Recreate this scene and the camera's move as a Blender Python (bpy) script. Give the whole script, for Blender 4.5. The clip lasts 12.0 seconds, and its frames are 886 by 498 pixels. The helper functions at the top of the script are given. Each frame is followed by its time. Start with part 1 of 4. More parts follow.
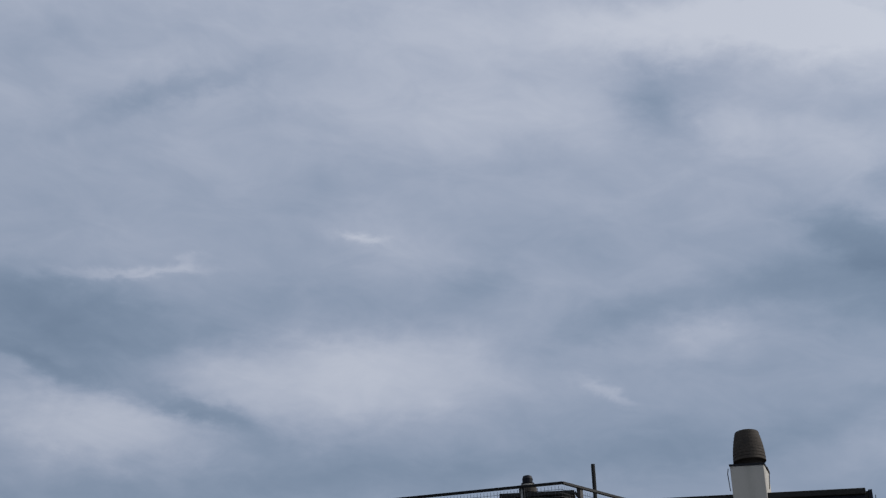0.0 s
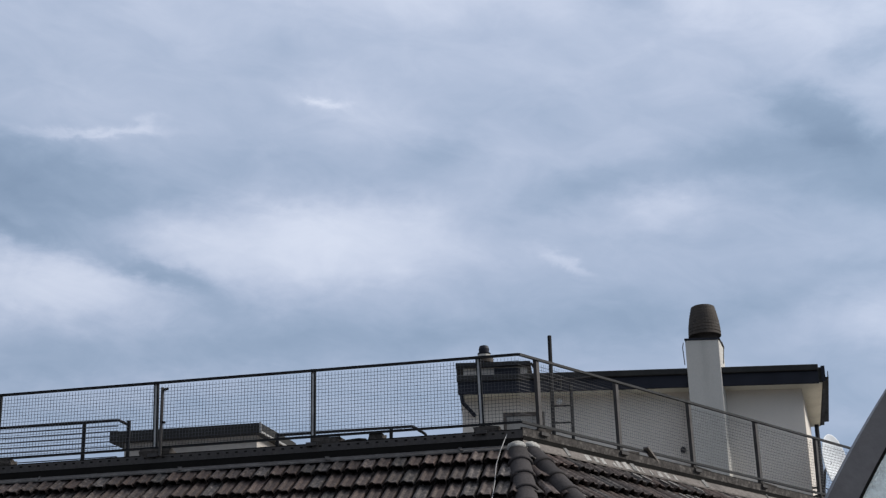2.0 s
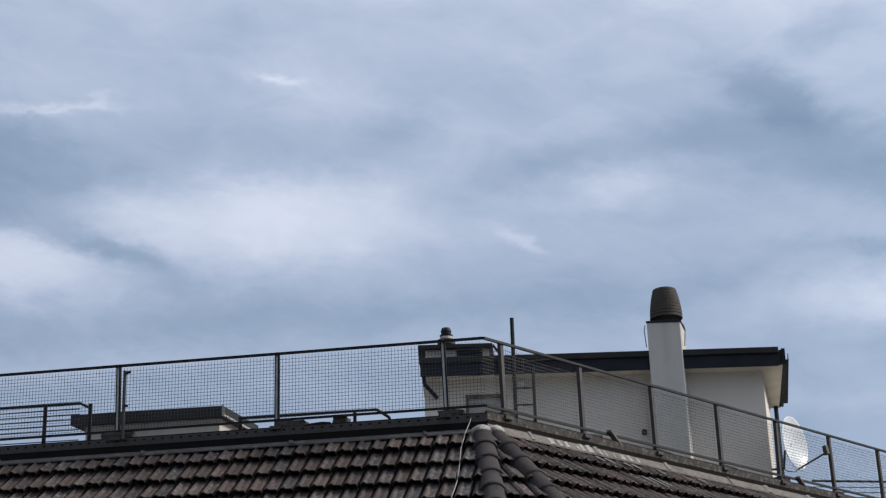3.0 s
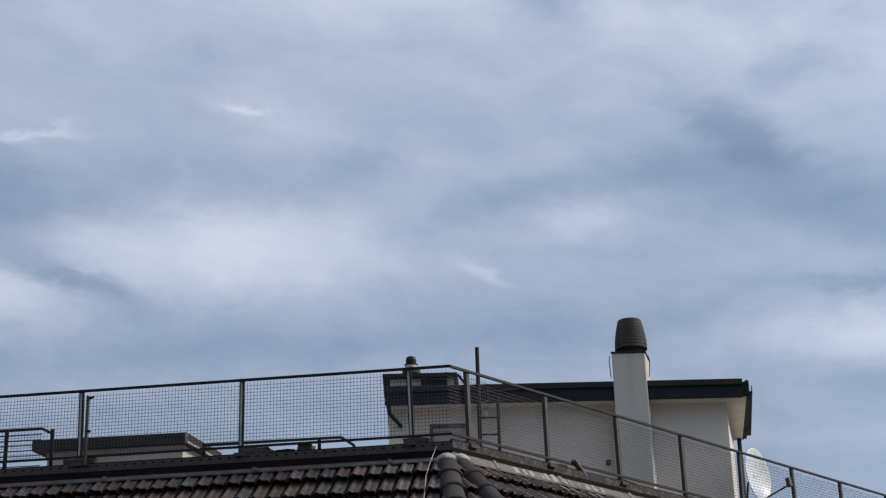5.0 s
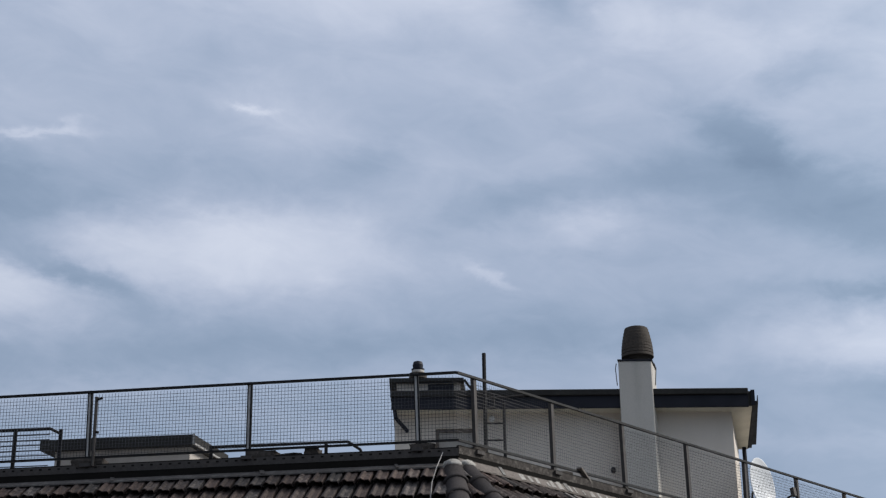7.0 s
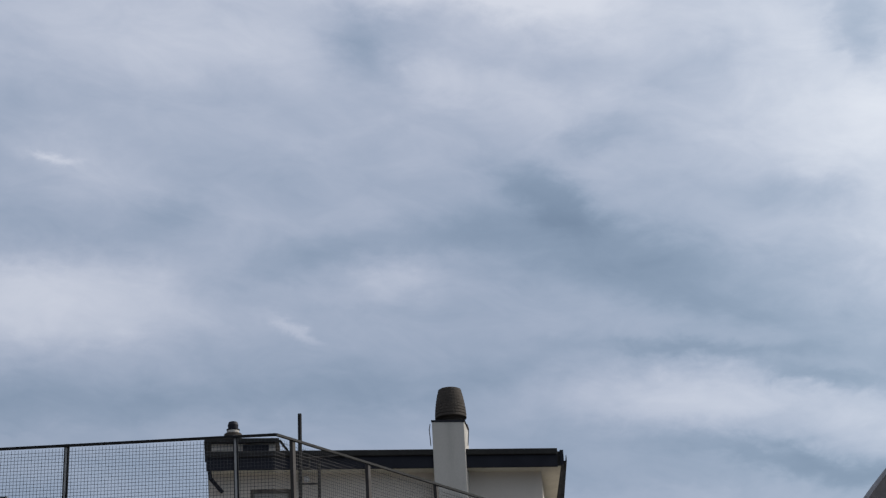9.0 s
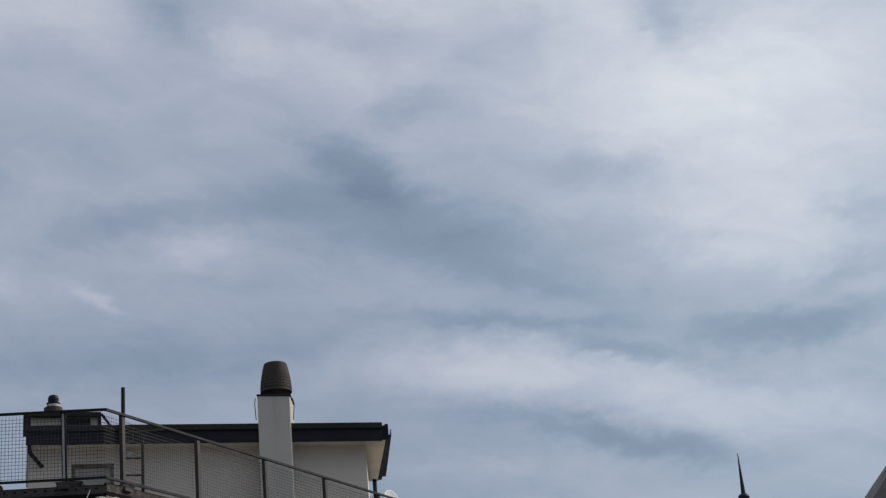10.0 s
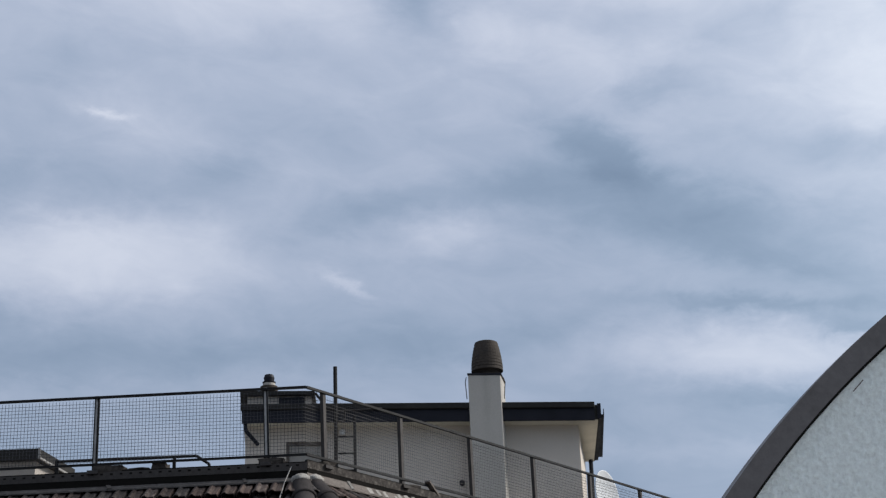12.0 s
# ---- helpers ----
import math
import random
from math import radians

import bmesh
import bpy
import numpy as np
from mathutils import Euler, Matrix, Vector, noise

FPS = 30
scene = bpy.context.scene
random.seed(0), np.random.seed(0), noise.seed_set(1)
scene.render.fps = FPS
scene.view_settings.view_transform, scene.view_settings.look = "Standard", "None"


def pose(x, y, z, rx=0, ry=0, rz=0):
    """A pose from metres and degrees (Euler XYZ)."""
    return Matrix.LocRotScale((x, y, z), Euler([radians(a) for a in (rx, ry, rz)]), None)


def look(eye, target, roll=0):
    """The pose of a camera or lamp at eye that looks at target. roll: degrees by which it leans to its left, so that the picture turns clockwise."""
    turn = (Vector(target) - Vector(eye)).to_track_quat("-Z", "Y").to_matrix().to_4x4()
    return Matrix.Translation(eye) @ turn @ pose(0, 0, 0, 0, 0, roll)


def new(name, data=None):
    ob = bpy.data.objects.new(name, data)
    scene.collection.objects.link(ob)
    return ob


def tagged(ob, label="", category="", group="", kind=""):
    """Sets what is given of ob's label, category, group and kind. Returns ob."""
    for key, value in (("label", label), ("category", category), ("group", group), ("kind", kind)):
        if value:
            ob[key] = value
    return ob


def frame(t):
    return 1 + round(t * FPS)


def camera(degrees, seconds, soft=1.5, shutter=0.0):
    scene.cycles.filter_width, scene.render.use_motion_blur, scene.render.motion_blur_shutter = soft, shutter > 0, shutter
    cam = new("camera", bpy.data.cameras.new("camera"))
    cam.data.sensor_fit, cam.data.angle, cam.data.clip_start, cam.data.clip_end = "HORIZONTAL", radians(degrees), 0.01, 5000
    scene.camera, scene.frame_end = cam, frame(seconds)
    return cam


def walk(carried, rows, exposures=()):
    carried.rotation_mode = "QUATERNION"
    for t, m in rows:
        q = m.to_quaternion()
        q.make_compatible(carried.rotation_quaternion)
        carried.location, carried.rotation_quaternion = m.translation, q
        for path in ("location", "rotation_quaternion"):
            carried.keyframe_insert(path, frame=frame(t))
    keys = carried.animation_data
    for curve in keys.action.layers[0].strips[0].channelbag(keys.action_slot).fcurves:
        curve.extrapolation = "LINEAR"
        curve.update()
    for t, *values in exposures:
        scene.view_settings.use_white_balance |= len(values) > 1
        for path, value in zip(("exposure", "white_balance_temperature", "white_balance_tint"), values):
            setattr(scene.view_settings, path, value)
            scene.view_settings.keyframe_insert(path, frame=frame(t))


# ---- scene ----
cam = camera(31.3, 12.0, soft=1.3)
PATH = [
    (0, (0.496, 0.211, 11.724), (0.386, 2.018, 12.574), -2.0),
    (0.5, (0.496, 0.31, 11.829), (0.399, 2.141, 12.629), -1.5),
    (1, (0.519, 0.342, 11.85), (0.429, 2.193, 12.602), -1.3),
    (1.5, (0.5, 0.369, 11.828), (0.418, 2.234, 12.546), -1.2),
    (2, (0.49, 0.349, 11.815), (0.422, 2.224, 12.51), -1.3),
    (2.5, (0.454, 0.363, 11.842), (0.408, 2.243, 12.522), -1.5),
    (3, (0.362, 0.356, 11.91), (0.349, 2.242, 12.577), -1.7),
    (3.2, (0.375, 0.398, 11.936), (0.376, 2.285, 12.599), -1.8),
    (4.8, (0.303, 0.394, 11.856), (0.342, 2.268, 12.555), -1.7),
    (5, (0.301, 0.386, 11.853), (0.336, 2.258, 12.557), -1.6),
    (5.5, (0.287, 0.389, 11.889), (0.317, 2.259, 12.599), -1.5),
    (6, (0.283, 0.359, 11.876), (0.312, 2.228, 12.586), -1.4),
    (6.5, (0.278, 0.358, 11.865), (0.306, 2.228, 12.572), -1.1),
    (6.7, (0.257, 0.336, 11.89), (0.281, 2.207, 12.595), -0.8),
    (8.3, (0.324, 0.054, 11.809), (0.385, 1.909, 12.556), -0.6),
    (8.5, (0.278, 0.068, 11.838), (0.388, 1.916, 12.594), -1.3),
    (9, (0.022, -0.18, 11.858), (0.293, 1.649, 12.622), -2.8),
    (9.5, (-0.256, -0.297, 11.844), (0.17, 1.508, 12.591), -4.3),
    (10, (-0.392, -0.238, 11.902), (0.118, 1.559, 12.618), -4.7),
    (10.5, (-0.467, -0.416, 11.926), (0.03, 1.396, 12.612), -4.4),
    (11, (-0.238, -0.4, 11.897), (0.171, 1.439, 12.569), -3.8),
    (11.5, (0.171, -0.198, 11.924), (0.463, 1.657, 12.614), -2.9),
    (12, (0.359, 0.041, 11.899), (0.565, 1.898, 12.612), -2.1),
]
walk(cam, [(t, look(eye, target, roll)) for t, eye, target, roll in PATH],
     exposures=[(0.0, -0.38, 6500, 10), (0.5, -0.29, 6480, 10), (1.2, 0.02, 6450, 10), (2.5, 0.14, 6450, 10), (5.5, 0.0, 6480, 10), (8.4, 0.04, 6550, 10),
                (9.0, -0.14, 6620, 10), (9.5, -0.24, 6720, 10), (10.5, -0.22, 6760, 10), (11.3, -0.04, 6580, 10), (12.0, 0.0, 6530, 10)])

# ---- world: broken overcast over a blue-grey sky ----
world = bpy.data.worlds.new("world")
scene.world = world
world.use_nodes = True
wt = world.node_tree
wt.nodes.clear()


def wnode(kind, **props):
    n = wt.nodes.new(kind)
    for key, value in props.items():
        setattr(n, key, value)
    return n


def wmath(op, a, b=None, c=None):
    n = wnode("ShaderNodeMath", operation=op)
    for i, v in enumerate((a, b, c)):
        if v is None:
            continue
        if isinstance(v, (int, float)):
            n.inputs[i].default_value = v
        else:
            wt.links.new(v, n.inputs[i])
    return n.outputs[0]


sky_dir = wnode("ShaderNodeTexCoord").outputs["Generated"]
split = wnode("ShaderNodeSeparateXYZ")
wt.links.new(sky_dir, split.inputs[0])
azimuth = wmath("MULTIPLY", wmath("ARCTAN2", split.outputs[0], split.outputs[1]), 57.2958)
height = wmath("MULTIPLY", wmath("ARCSINE", split.outputs[2]), 57.2958)


def wnoise(su, sv, scale, detail, rough, distortion, seed, shear=0.0):
    join = wnode("ShaderNodeCombineXYZ")
    wt.links.new(wmath("MULTIPLY_ADD", height, shear, wmath("MULTIPLY", azimuth, su)), join.inputs[0])
    wt.links.new(wmath("MULTIPLY", height, sv), join.inputs[1])
    join.inputs[2].default_value = seed
    n = wnode("ShaderNodeTexNoise")
    n.inputs["Scale"].default_value = scale
    n.inputs["Detail"].default_value = detail
    n.inputs["Roughness"].default_value = rough
    n.inputs["Distortion"].default_value = distortion
    wt.links.new(join.outputs[0], n.inputs["Vector"])
    return wmath("SUBTRACT", n.outputs["Fac"], 0.5)


# the cloud banks are warped at two scales so that their outlines drift and fray
def warp(broad, fine, seed):
    return wmath("ADD", wmath("MULTIPLY", wnoise(0.30, 0.5, 1.0, 3, 0.5, 0.0, seed), broad),
                 wmath("MULTIPLY", wnoise(0.9, 1.7, 1.0, 6, 0.62, 0.4, seed + 2.3), fine))


cu = wmath("ADD", azimuth, warp(2.6, 1.7, 3.1))
cv = wmath("ADD", height, warp(1.3, 0.9, 8.7))
density = wmath("ADD", wmath("MULTIPLY", wnoise(0.12, 0.22, 1.0, 5, 0.5, 0.3, 1.7, 0.05), 0.22),
                wmath("MULTIPLY", wnoise(0.30, 0.62, 1.0, 8, 0.58, 0.5, 5.2, 0.16), 0.46))
# thicker and darker towards the horizon
density = wmath("ADD", density, wmath("MULTIPLY", wmath("SUBTRACT", wmath("MINIMUM", height, 40.0), 21.0), 0.020))


def cloud(az, el, ru, rv, turn, amount, edge=1.0):
    """One cloud bank: centre and radii in degrees, turn in degrees, how much lighter or darker it is, how firm its edge."""
    global density
    du, dv = wmath("SUBTRACT", cu, az), wmath("SUBTRACT", cv, el)
    c, s = math.cos(radians(turn)), math.sin(radians(turn))
    a = wmath("MULTIPLY_ADD", dv, s / ru, wmath("MULTIPLY", du, c / ru))
    b = wmath("MULTIPLY_ADD", dv, c / rv, wmath("MULTIPLY", du, -s / rv))
    q = wmath("MULTIPLY_ADD", a, a, wmath("MULTIPLY", b, b))
    if edge != 1.0:
        q = wmath("POWER", q, edge)
    density = wmath("MULTIPLY_ADD", wmath("EXPONENT", wmath("MULTIPLY", q, -1.0)), amount, density)


cloud(-6.8, 20.5, 7.2, 1.74, 3, 0.50, 1.4)
cloud(-16.7, 18.6, 4.3, 1.43, -8, 0.50, 1.3)
cloud(-13.2, 19.3, 2.3, 0.49, -20, -0.50, 1.0)
cloud(-18.5, 22.8, 4.2, 1.23, -5, -0.50, 1.0)
cloud(-19.2, 21.0, 2.9, 0.41, -15, -0.35, 1.0)
cloud(-15.7, 24.3, 2.9, 0.18, 4, 0.30, 1.0)
cloud(-13.5, 24.7, 0.6, 0.27, 20, 0.22, 1.0)
cloud(-6.9, 25.6, 0.8, 0.18, -10, 0.36, 1.0)
cloud(2.6, 19.7, 1.3, 0.27, -28, 0.30, 1.0)
cloud(6.3, 21.4, 2.0, 0.82, 10, 0.15, 1.0)
cloud(-1.9, 24.0, 1.6, 0.66, 0, -0.25, 1.0)
cloud(-9.1, 27.0, 3.0, 0.92, 8, -0.16, 1.0)
cloud(-1.0, 29.8, 8.3, 1.43, 0, 0.22, 1.0)
cloud(14.2, 26.0, 1.4, 0.51, 0, -0.25, 1.0)
cloud(-4.7, 16.9, 19.3, 0.78, 3, -0.17, 1.3)
cloud(-14.1, 15.2, 6.4, 0.51, 4, 0.14, 1.0)
cloud(3.1, 22.1, 5.7, 0.74, 12, -0.16, 1.0)
cloud(-4.6, 25.0, 6.8, 1.23, -20, 0.14, 1.0)
cloud(-12.7, 22.0, 3.5, 0.82, 15, -0.14, 1.0)
cloud(7.9, 32.3, 8.0, 1.23, -4, 0.50, 1.2)
cloud(-14.4, 30.7, 3.8, 0.49, 18, -0.30, 1.0)
cloud(6.1, 30.5, 2.6, 1.43, 0, -0.22, 1.0)
cloud(-5.2, 32.9, 4.9, 1.23, 0, 0.12, 1.0)
cloud(13.5, 31.1, 3.6, 1.23, -15, 0.25, 1.0)
cloud(-19.3, 32.4, 6.3, 1.02, 5, -0.12, 1.0)
cloud(12.9, 24.0, 2.4, 1.02, -28, -0.45, 1.4)
cloud(15.4, 21.6, 6.0, 1.43, -15, -0.42, 1.0)
cloud(16.0, 26.1, 2.2, 0.70, -8, -0.30, 1.0)
cloud(5.7, 29.5, 1.4, 1.13, -35, -0.32, 1.0)
cloud(16.7, 16.6, 5.1, 1.19, -5, 0.39, 1.6)
cloud(25.5, 14.5, 6.3, 1.23, -12, 0.36, 1.2)
cloud(27.4, 22.8, 7.3, 3.07, -10, 0.34, 1.0)
cloud(30.2, 26.3, 6.9, 2.25, 0, 0.30, 1.0)
cloud(22.6, 16.6, 2.8, 0.37, -18, -0.32, 1.0)
cloud(21.8, 13.6, 4.6, 0.51, -16, -0.36, 1.2)
cloud(28.5, 16.8, 3.4, 0.66, 0, -0.42, 1.3)
cloud(30.9, 18.4, 2.6, 0.51, 12, -0.24, 1.0)
cloud(31.7, 20.4, 1.7, 0.57, 0, -0.24, 1.0)
cloud(25.6, 28.2, 1.4, 1.23, -50, -0.36, 1.2)
cloud(22.2, 23.1, 2.4, 0.78, -10, -0.26, 1.0)
cloud(7.1, 22.6, 4.9, 0.74, 6, -0.14, 1.0)
cloud(6.8, 21.0, 1.5, 0.94, 0, 0.16, 1.0)
cloud(2.2, 17.3, 8.2, 1.23, 0, -0.10, 1.2)
cloud(17.9, 18.2, 5.0, 0.31, -6, -0.26, 1.0)
cloud(21.5, 28.2, 3.0, 1.13, -20, -0.12, 1.0)
cloud(9.5, 28.5, 5.1, 0.82, -14, 0.20, 1.0)
cloud(20.4, 19.3, 5.2, 0.53, -14, -0.10, 1.0)
cloud(15.9, 13.0, 6.7, 0.45, -4, 0.12, 1.0)
cloud(23.4, 27.5, 4.4, 2.25, -40, 0.26, 1.0)
cloud(19.7, 29.9, 3.8, 1.02, 0, 0.14, 1.0)
cloud(-5.4, 22.9, 5.8, 1.23, 0, -0.12, 1.0)
cloud(14.7, 26.3, 5.0, 1.02, -8, 0.20, 1.0)
cloud(28.0, 20.0, 4.8, 1.23, -20, 0.18, 1.0)
cloud(0.9, 16.8, 6.8, 1.43, 0, 0.13)
cloud(11.8, 31.9, 4.8, 1.02, -10, 0.22)
cloud(-17.3, 21.0, 4.8, 1.23, 0, -0.12)
cloud(-11.9, 17.5, 10.7, 0.82, 2, -0.10)
cloud(22.5, 11.1, 7.0, 1.50, -4, 0.20)

ramp = wnode("ShaderNodeValToRGB")
ramp.color_ramp.interpolation = "B_SPLINE"
stops = ramp.color_ramp.elements
stops[0].position, stops[0].color = 0.0, (0.18, 0.252, 0.37, 1)
stops[1].position, stops[1].color = 1.0, (0.745, 0.79, 0.90, 1)
for place, colour in ((0.3, (0.272, 0.362, 0.50, 1)), (0.5, (0.372, 0.45, 0.598, 1)), (0.72, (0.507, 0.57, 0.713, 1))):
    e = stops.new(place)
    e.color = colour
wt.links.new(wmath("MULTIPLY_ADD", density, 0.69, 0.5), ramp.inputs[0])
sky = wnode("ShaderNodeTexSky", sky_type="NISHITA", sun_disc=False, sun_elevation=radians(35), sun_rotation=radians(86))
clear = wnode("ShaderNodeBackground")
wt.links.new(sky.outputs[0], clear.inputs[0])
clear.inputs[1].default_value = 0.05
cloudy = wnode("ShaderNodeBackground")
# the veiled sun stands high ahead, so the cloud is brighter on that side of the sky
toward = wnode("ShaderNodeVectorMath", operation="DOT_PRODUCT")
wt.links.new(sky_dir, toward.inputs[0])
toward.inputs[1].default_value = (0.40, 0.35, 0.85)
glow = wnode("ShaderNodeMapRange", interpolation_type="SMOOTHSTEP")
wt.links.new(toward.outputs["Value"], glow.inputs[0])
glow.inputs[1].default_value, glow.inputs[2].default_value = -0.5, 0.8
glow.inputs[3].default_value, glow.inputs[4].default_value = 0.72, 1.02
# and thinner, brighter and greyer towards the right-hand sky
thin = wnode("ShaderNodeMapRange", interpolation_type="SMOOTHSTEP")
wt.links.new(azimuth, thin.inputs[0])
thin.inputs[1].default_value, thin.inputs[2].default_value = 8.0, 34.0
thin.inputs[3].default_value, thin.inputs[4].default_value = 0.0, 1.0
wt.links.new(wmath("MULTIPLY", glow.outputs[0], wmath("MULTIPLY_ADD", thin.outputs[0], 0.27, 1.0)), cloudy.inputs[1])
grey = wnode("ShaderNodeMix", data_type="RGBA", blend_type="MULTIPLY")
wt.links.new(thin.outputs[0], grey.inputs["Factor"])
wt.links.new(ramp.outputs[0], grey.inputs["A"])
grey.inputs["B"].default_value = (1.0, 1.0, 0.95, 1)
wt.links.new(grey.outputs["Result"], cloudy.inputs[0])
veil = wnode("ShaderNodeMixShader")
veil.inputs[0].default_value = 0.95
wt.links.new(clear.outputs[0], veil.inputs[1])
wt.links.new(cloudy.outputs[0], veil.inputs[2])
wt.links.new(veil.outputs[0], wnode("ShaderNodeOutputWorld").inputs[0])

sun_data = bpy.data.lights.new("sun", "SUN")
sun_data.energy, sun_data.angle, sun_data.color = 3.7, radians(18), (1.0, 0.96, 0.9)
sun = new("sun", sun_data)
sun.matrix_world = look((34.0, 27.6, 41), (0, 25, 17))


# ---- materials ----
def material(name, colour, rough=0.8, metal=0.0, grain=0.15, scale=30.0, stain=0.25, stain_scale=2.0,
             stain_colour=None, bump=0.2, per_piece=0.0, streak=1.0, spec=0.2):
    """A surface with fine grain, larger stains (stretched upright by streak), bump, and a tint per piece."""
    m = bpy.data.materials.new(name)
    m.use_nodes = True
    nt = m.node_tree
    b = nt.nodes["Principled BSDF"]
    b.inputs["Roughness"].default_value, b.inputs["Metallic"].default_value = rough, metal
    b.inputs["Specular IOR Level"].default_value = spec
    geo = nt.nodes.new("ShaderNodeNewGeometry")
    mp = nt.nodes.new("ShaderNodeMapping")
    mp.inputs["Scale"].default_value = (1, 1, 1 / streak)
    nt.links.new(geo.outputs["Position"], mp.inputs[0])

    def noise_node(s, detail, source):
        n = nt.nodes.new("ShaderNodeTexNoise")
        n.inputs["Scale"].default_value, n.inputs["Detail"].default_value = s, detail
        n.inputs["Roughness"].default_value = 0.65
        nt.links.new(source, n.inputs["Vector"])
        return n.outputs["Fac"]

    def ranged(source, a, b_, lo, hi):
        n = nt.nodes.new("ShaderNodeMapRange")
        n.inputs[1].default_value, n.inputs[2].default_value = a, b_
        n.inputs[3].default_value, n.inputs[4].default_value = lo, hi
        nt.links.new(source, n.inputs[0])
        return n.outputs[0]

    fine = noise_node(scale, 6, geo.outputs["Position"])
    broad = noise_node(stain_scale, 5, mp.outputs[0])
    mix = nt.nodes.new("ShaderNodeMix")
    mix.data_type = "RGBA"
    mix.inputs["A"].default_value = (*colour, 1)
    mix.inputs["B"].default_value = (*(stain_colour or [c * 0.45 for c in colour]), 1)
    nt.links.new(ranged(broad, 0.48, 0.75, 0, stain * 2), mix.inputs["Factor"])
    hsv = nt.nodes.new("ShaderNodeHueSaturation")
    nt.links.new(mix.outputs["Result"], hsv.inputs["Color"])
    value = ranged(fine, 0.3, 0.7, 1 - grain, 1 + grain)
    if per_piece:
        info = nt.nodes.new("ShaderNodeObjectInfo")
        mul = nt.nodes.new("ShaderNodeMath")
        mul.operation = "MULTIPLY"
        nt.links.new(value, mul.inputs[0])
        nt.links.new(ranged(info.outputs["Random"], 0, 1, 1 - per_piece, 1 + per_piece), mul.inputs[1])
        value = mul.outputs[0]
    nt.links.new(value, hsv.inputs["Value"])
    nt.links.new(hsv.outputs[0], b.inputs["Base Color"])
    bp = nt.nodes.new("ShaderNodeBump")
    bp.inputs["Strength"].default_value, bp.inputs["Distance"].default_value = bump, 0.01
    nt.links.new(fine, bp.inputs["Height"])
    nt.links.new(bp.outputs[0], b.inputs["Normal"])
    nt.links.new(ranged(broad, 0.3, 0.7, max(rough - 0.1, 0.05), min(rough + 0.1, 1)), b.inputs["Roughness"])
    return m


TILE = material("tile", (0.050, 0.036, 0.031), 0.8, grain=0.6, scale=34, stain=0.55, stain_scale=16,
                stain_colour=(0.14, 0.118, 0.105), bump=0.8, per_piece=0.4, spec=0.35)
TILE_RED = material("tile_red", (0.060, 0.040, 0.033), 0.8, grain=0.6, scale=34, stain=0.5, stain_scale=14,
                    stain_colour=(0.11, 0.09, 0.078), bump=0.8, per_piece=0.4, spec=0.35)
TILE_GREY = material("tile_grey", (0.044, 0.037, 0.034), 0.8, grain=0.6, scale=34, stain=0.6, stain_scale=16,
                     stain_colour=(0.15, 0.13, 0.118), bump=0.8, per_piece=0.4, spec=0.35)
TILE_DARK = material("tile_dark", (0.036, 0.031, 0.03), 0.9, grain=0.3, scale=45, stain=0.35, stain_scale=5, bump=0.5, per_piece=0.25)
MORTAR = material("mortar", (0.36, 0.34, 0.31), 0.95, grain=0.3, scale=40, stain=0.5, stain_scale=9, bump=0.8)
UNDERLAY = material("underlay", (0.012, 0.011, 0.010), 0.95, spec=0.05)
RENDER = material("render", (0.60, 0.545, 0.485), 0.92, grain=0.08, scale=90, stain=0.16, stain_scale=1.4,
                  stain_colour=(0.48, 0.445, 0.39), bump=0.25, streak=3)
CHIMNEY = material("chimney_render", (0.47, 0.445, 0.405), 0.9, grain=0.1, scale=70, stain=0.3, stain_scale=2.5,
                   stain_colour=(0.33, 0.31, 0.28), bump=0.3, streak=5)
# hatch render darkened in colour, since this wall stands in shade
HATCH_SHADED = material("hatch_render_shaded", (0.40, 0.365, 0.33), 0.92, grain=0.12, scale=60, stain=0.3, stain_scale=2, bump=0.3, streak=3)
SOFFIT = material("soffit", (0.66, 0.62, 0.52), 0.8, grain=0.06, scale=20, stain=0.15)
FASCIA = material("fascia", (0.012, 0.013, 0.02), 0.6, 0.0, grain=0.15, scale=12, stain=0.2, stain_scale=3, bump=0.1)
ROOFING = material("roofing", (0.022, 0.021, 0.02), 0.75, grain=0.2, scale=18, stain=0.3, stain_colour=(0.045, 0.045, 0.04))
STEEL = material("galvanised", (0.058, 0.052, 0.049), 0.6, 0.2, grain=0.2, scale=40, stain=0.3, stain_scale=4, bump=0.1)
# galvanised steel paled to hold the lit side of the left posts
GALVANISED_LIT = material("galvanised_lit", (0.46, 0.45, 0.44), 0.6, 0.2, grain=0.2, scale=40, stain=0.4, stain_scale=4, bump=0.1)
STEEL_PALE = material("pale_wire", (0.30, 0.29, 0.28), 0.6, 0.3, grain=0.1, scale=40)
DARK_STEEL = material("dark_steel", (0.009, 0.0085, 0.009), 0.6, 0.0, grain=0.2, scale=40, stain=0.25, bump=0.1)
WIRE = material("wire", (0.05, 0.052, 0.06), 0.5, 0.2, grain=0.1, scale=60, bump=0.0)
WIRE_DULL = material("dull_wire", (0.065, 0.063, 0.065), 0.6, 0.2, grain=0.1, scale=60, bump=0.0)
LEAD = material("flashing", (0.055, 0.049, 0.046), 0.7, 0.0, grain=0.25, scale=22, stain=0.45, stain_scale=3, stain_colour=(0.07, 0.06, 0.055), bump=0.4)
SHEET = material("grey_sheet", (0.085, 0.077, 0.072), 0.7, 0.0, grain=0.3, scale=30, stain=0.5, stain_scale=6, stain_colour=(0.16, 0.15, 0.14), bump=0.4)
KERB = material("mossy_kerb", (0.042, 0.036, 0.032), 0.9, grain=0.6, scale=24, stain=0.5, stain_scale=10, stain_colour=(0.16, 0.145, 0.13), bump=0.9)
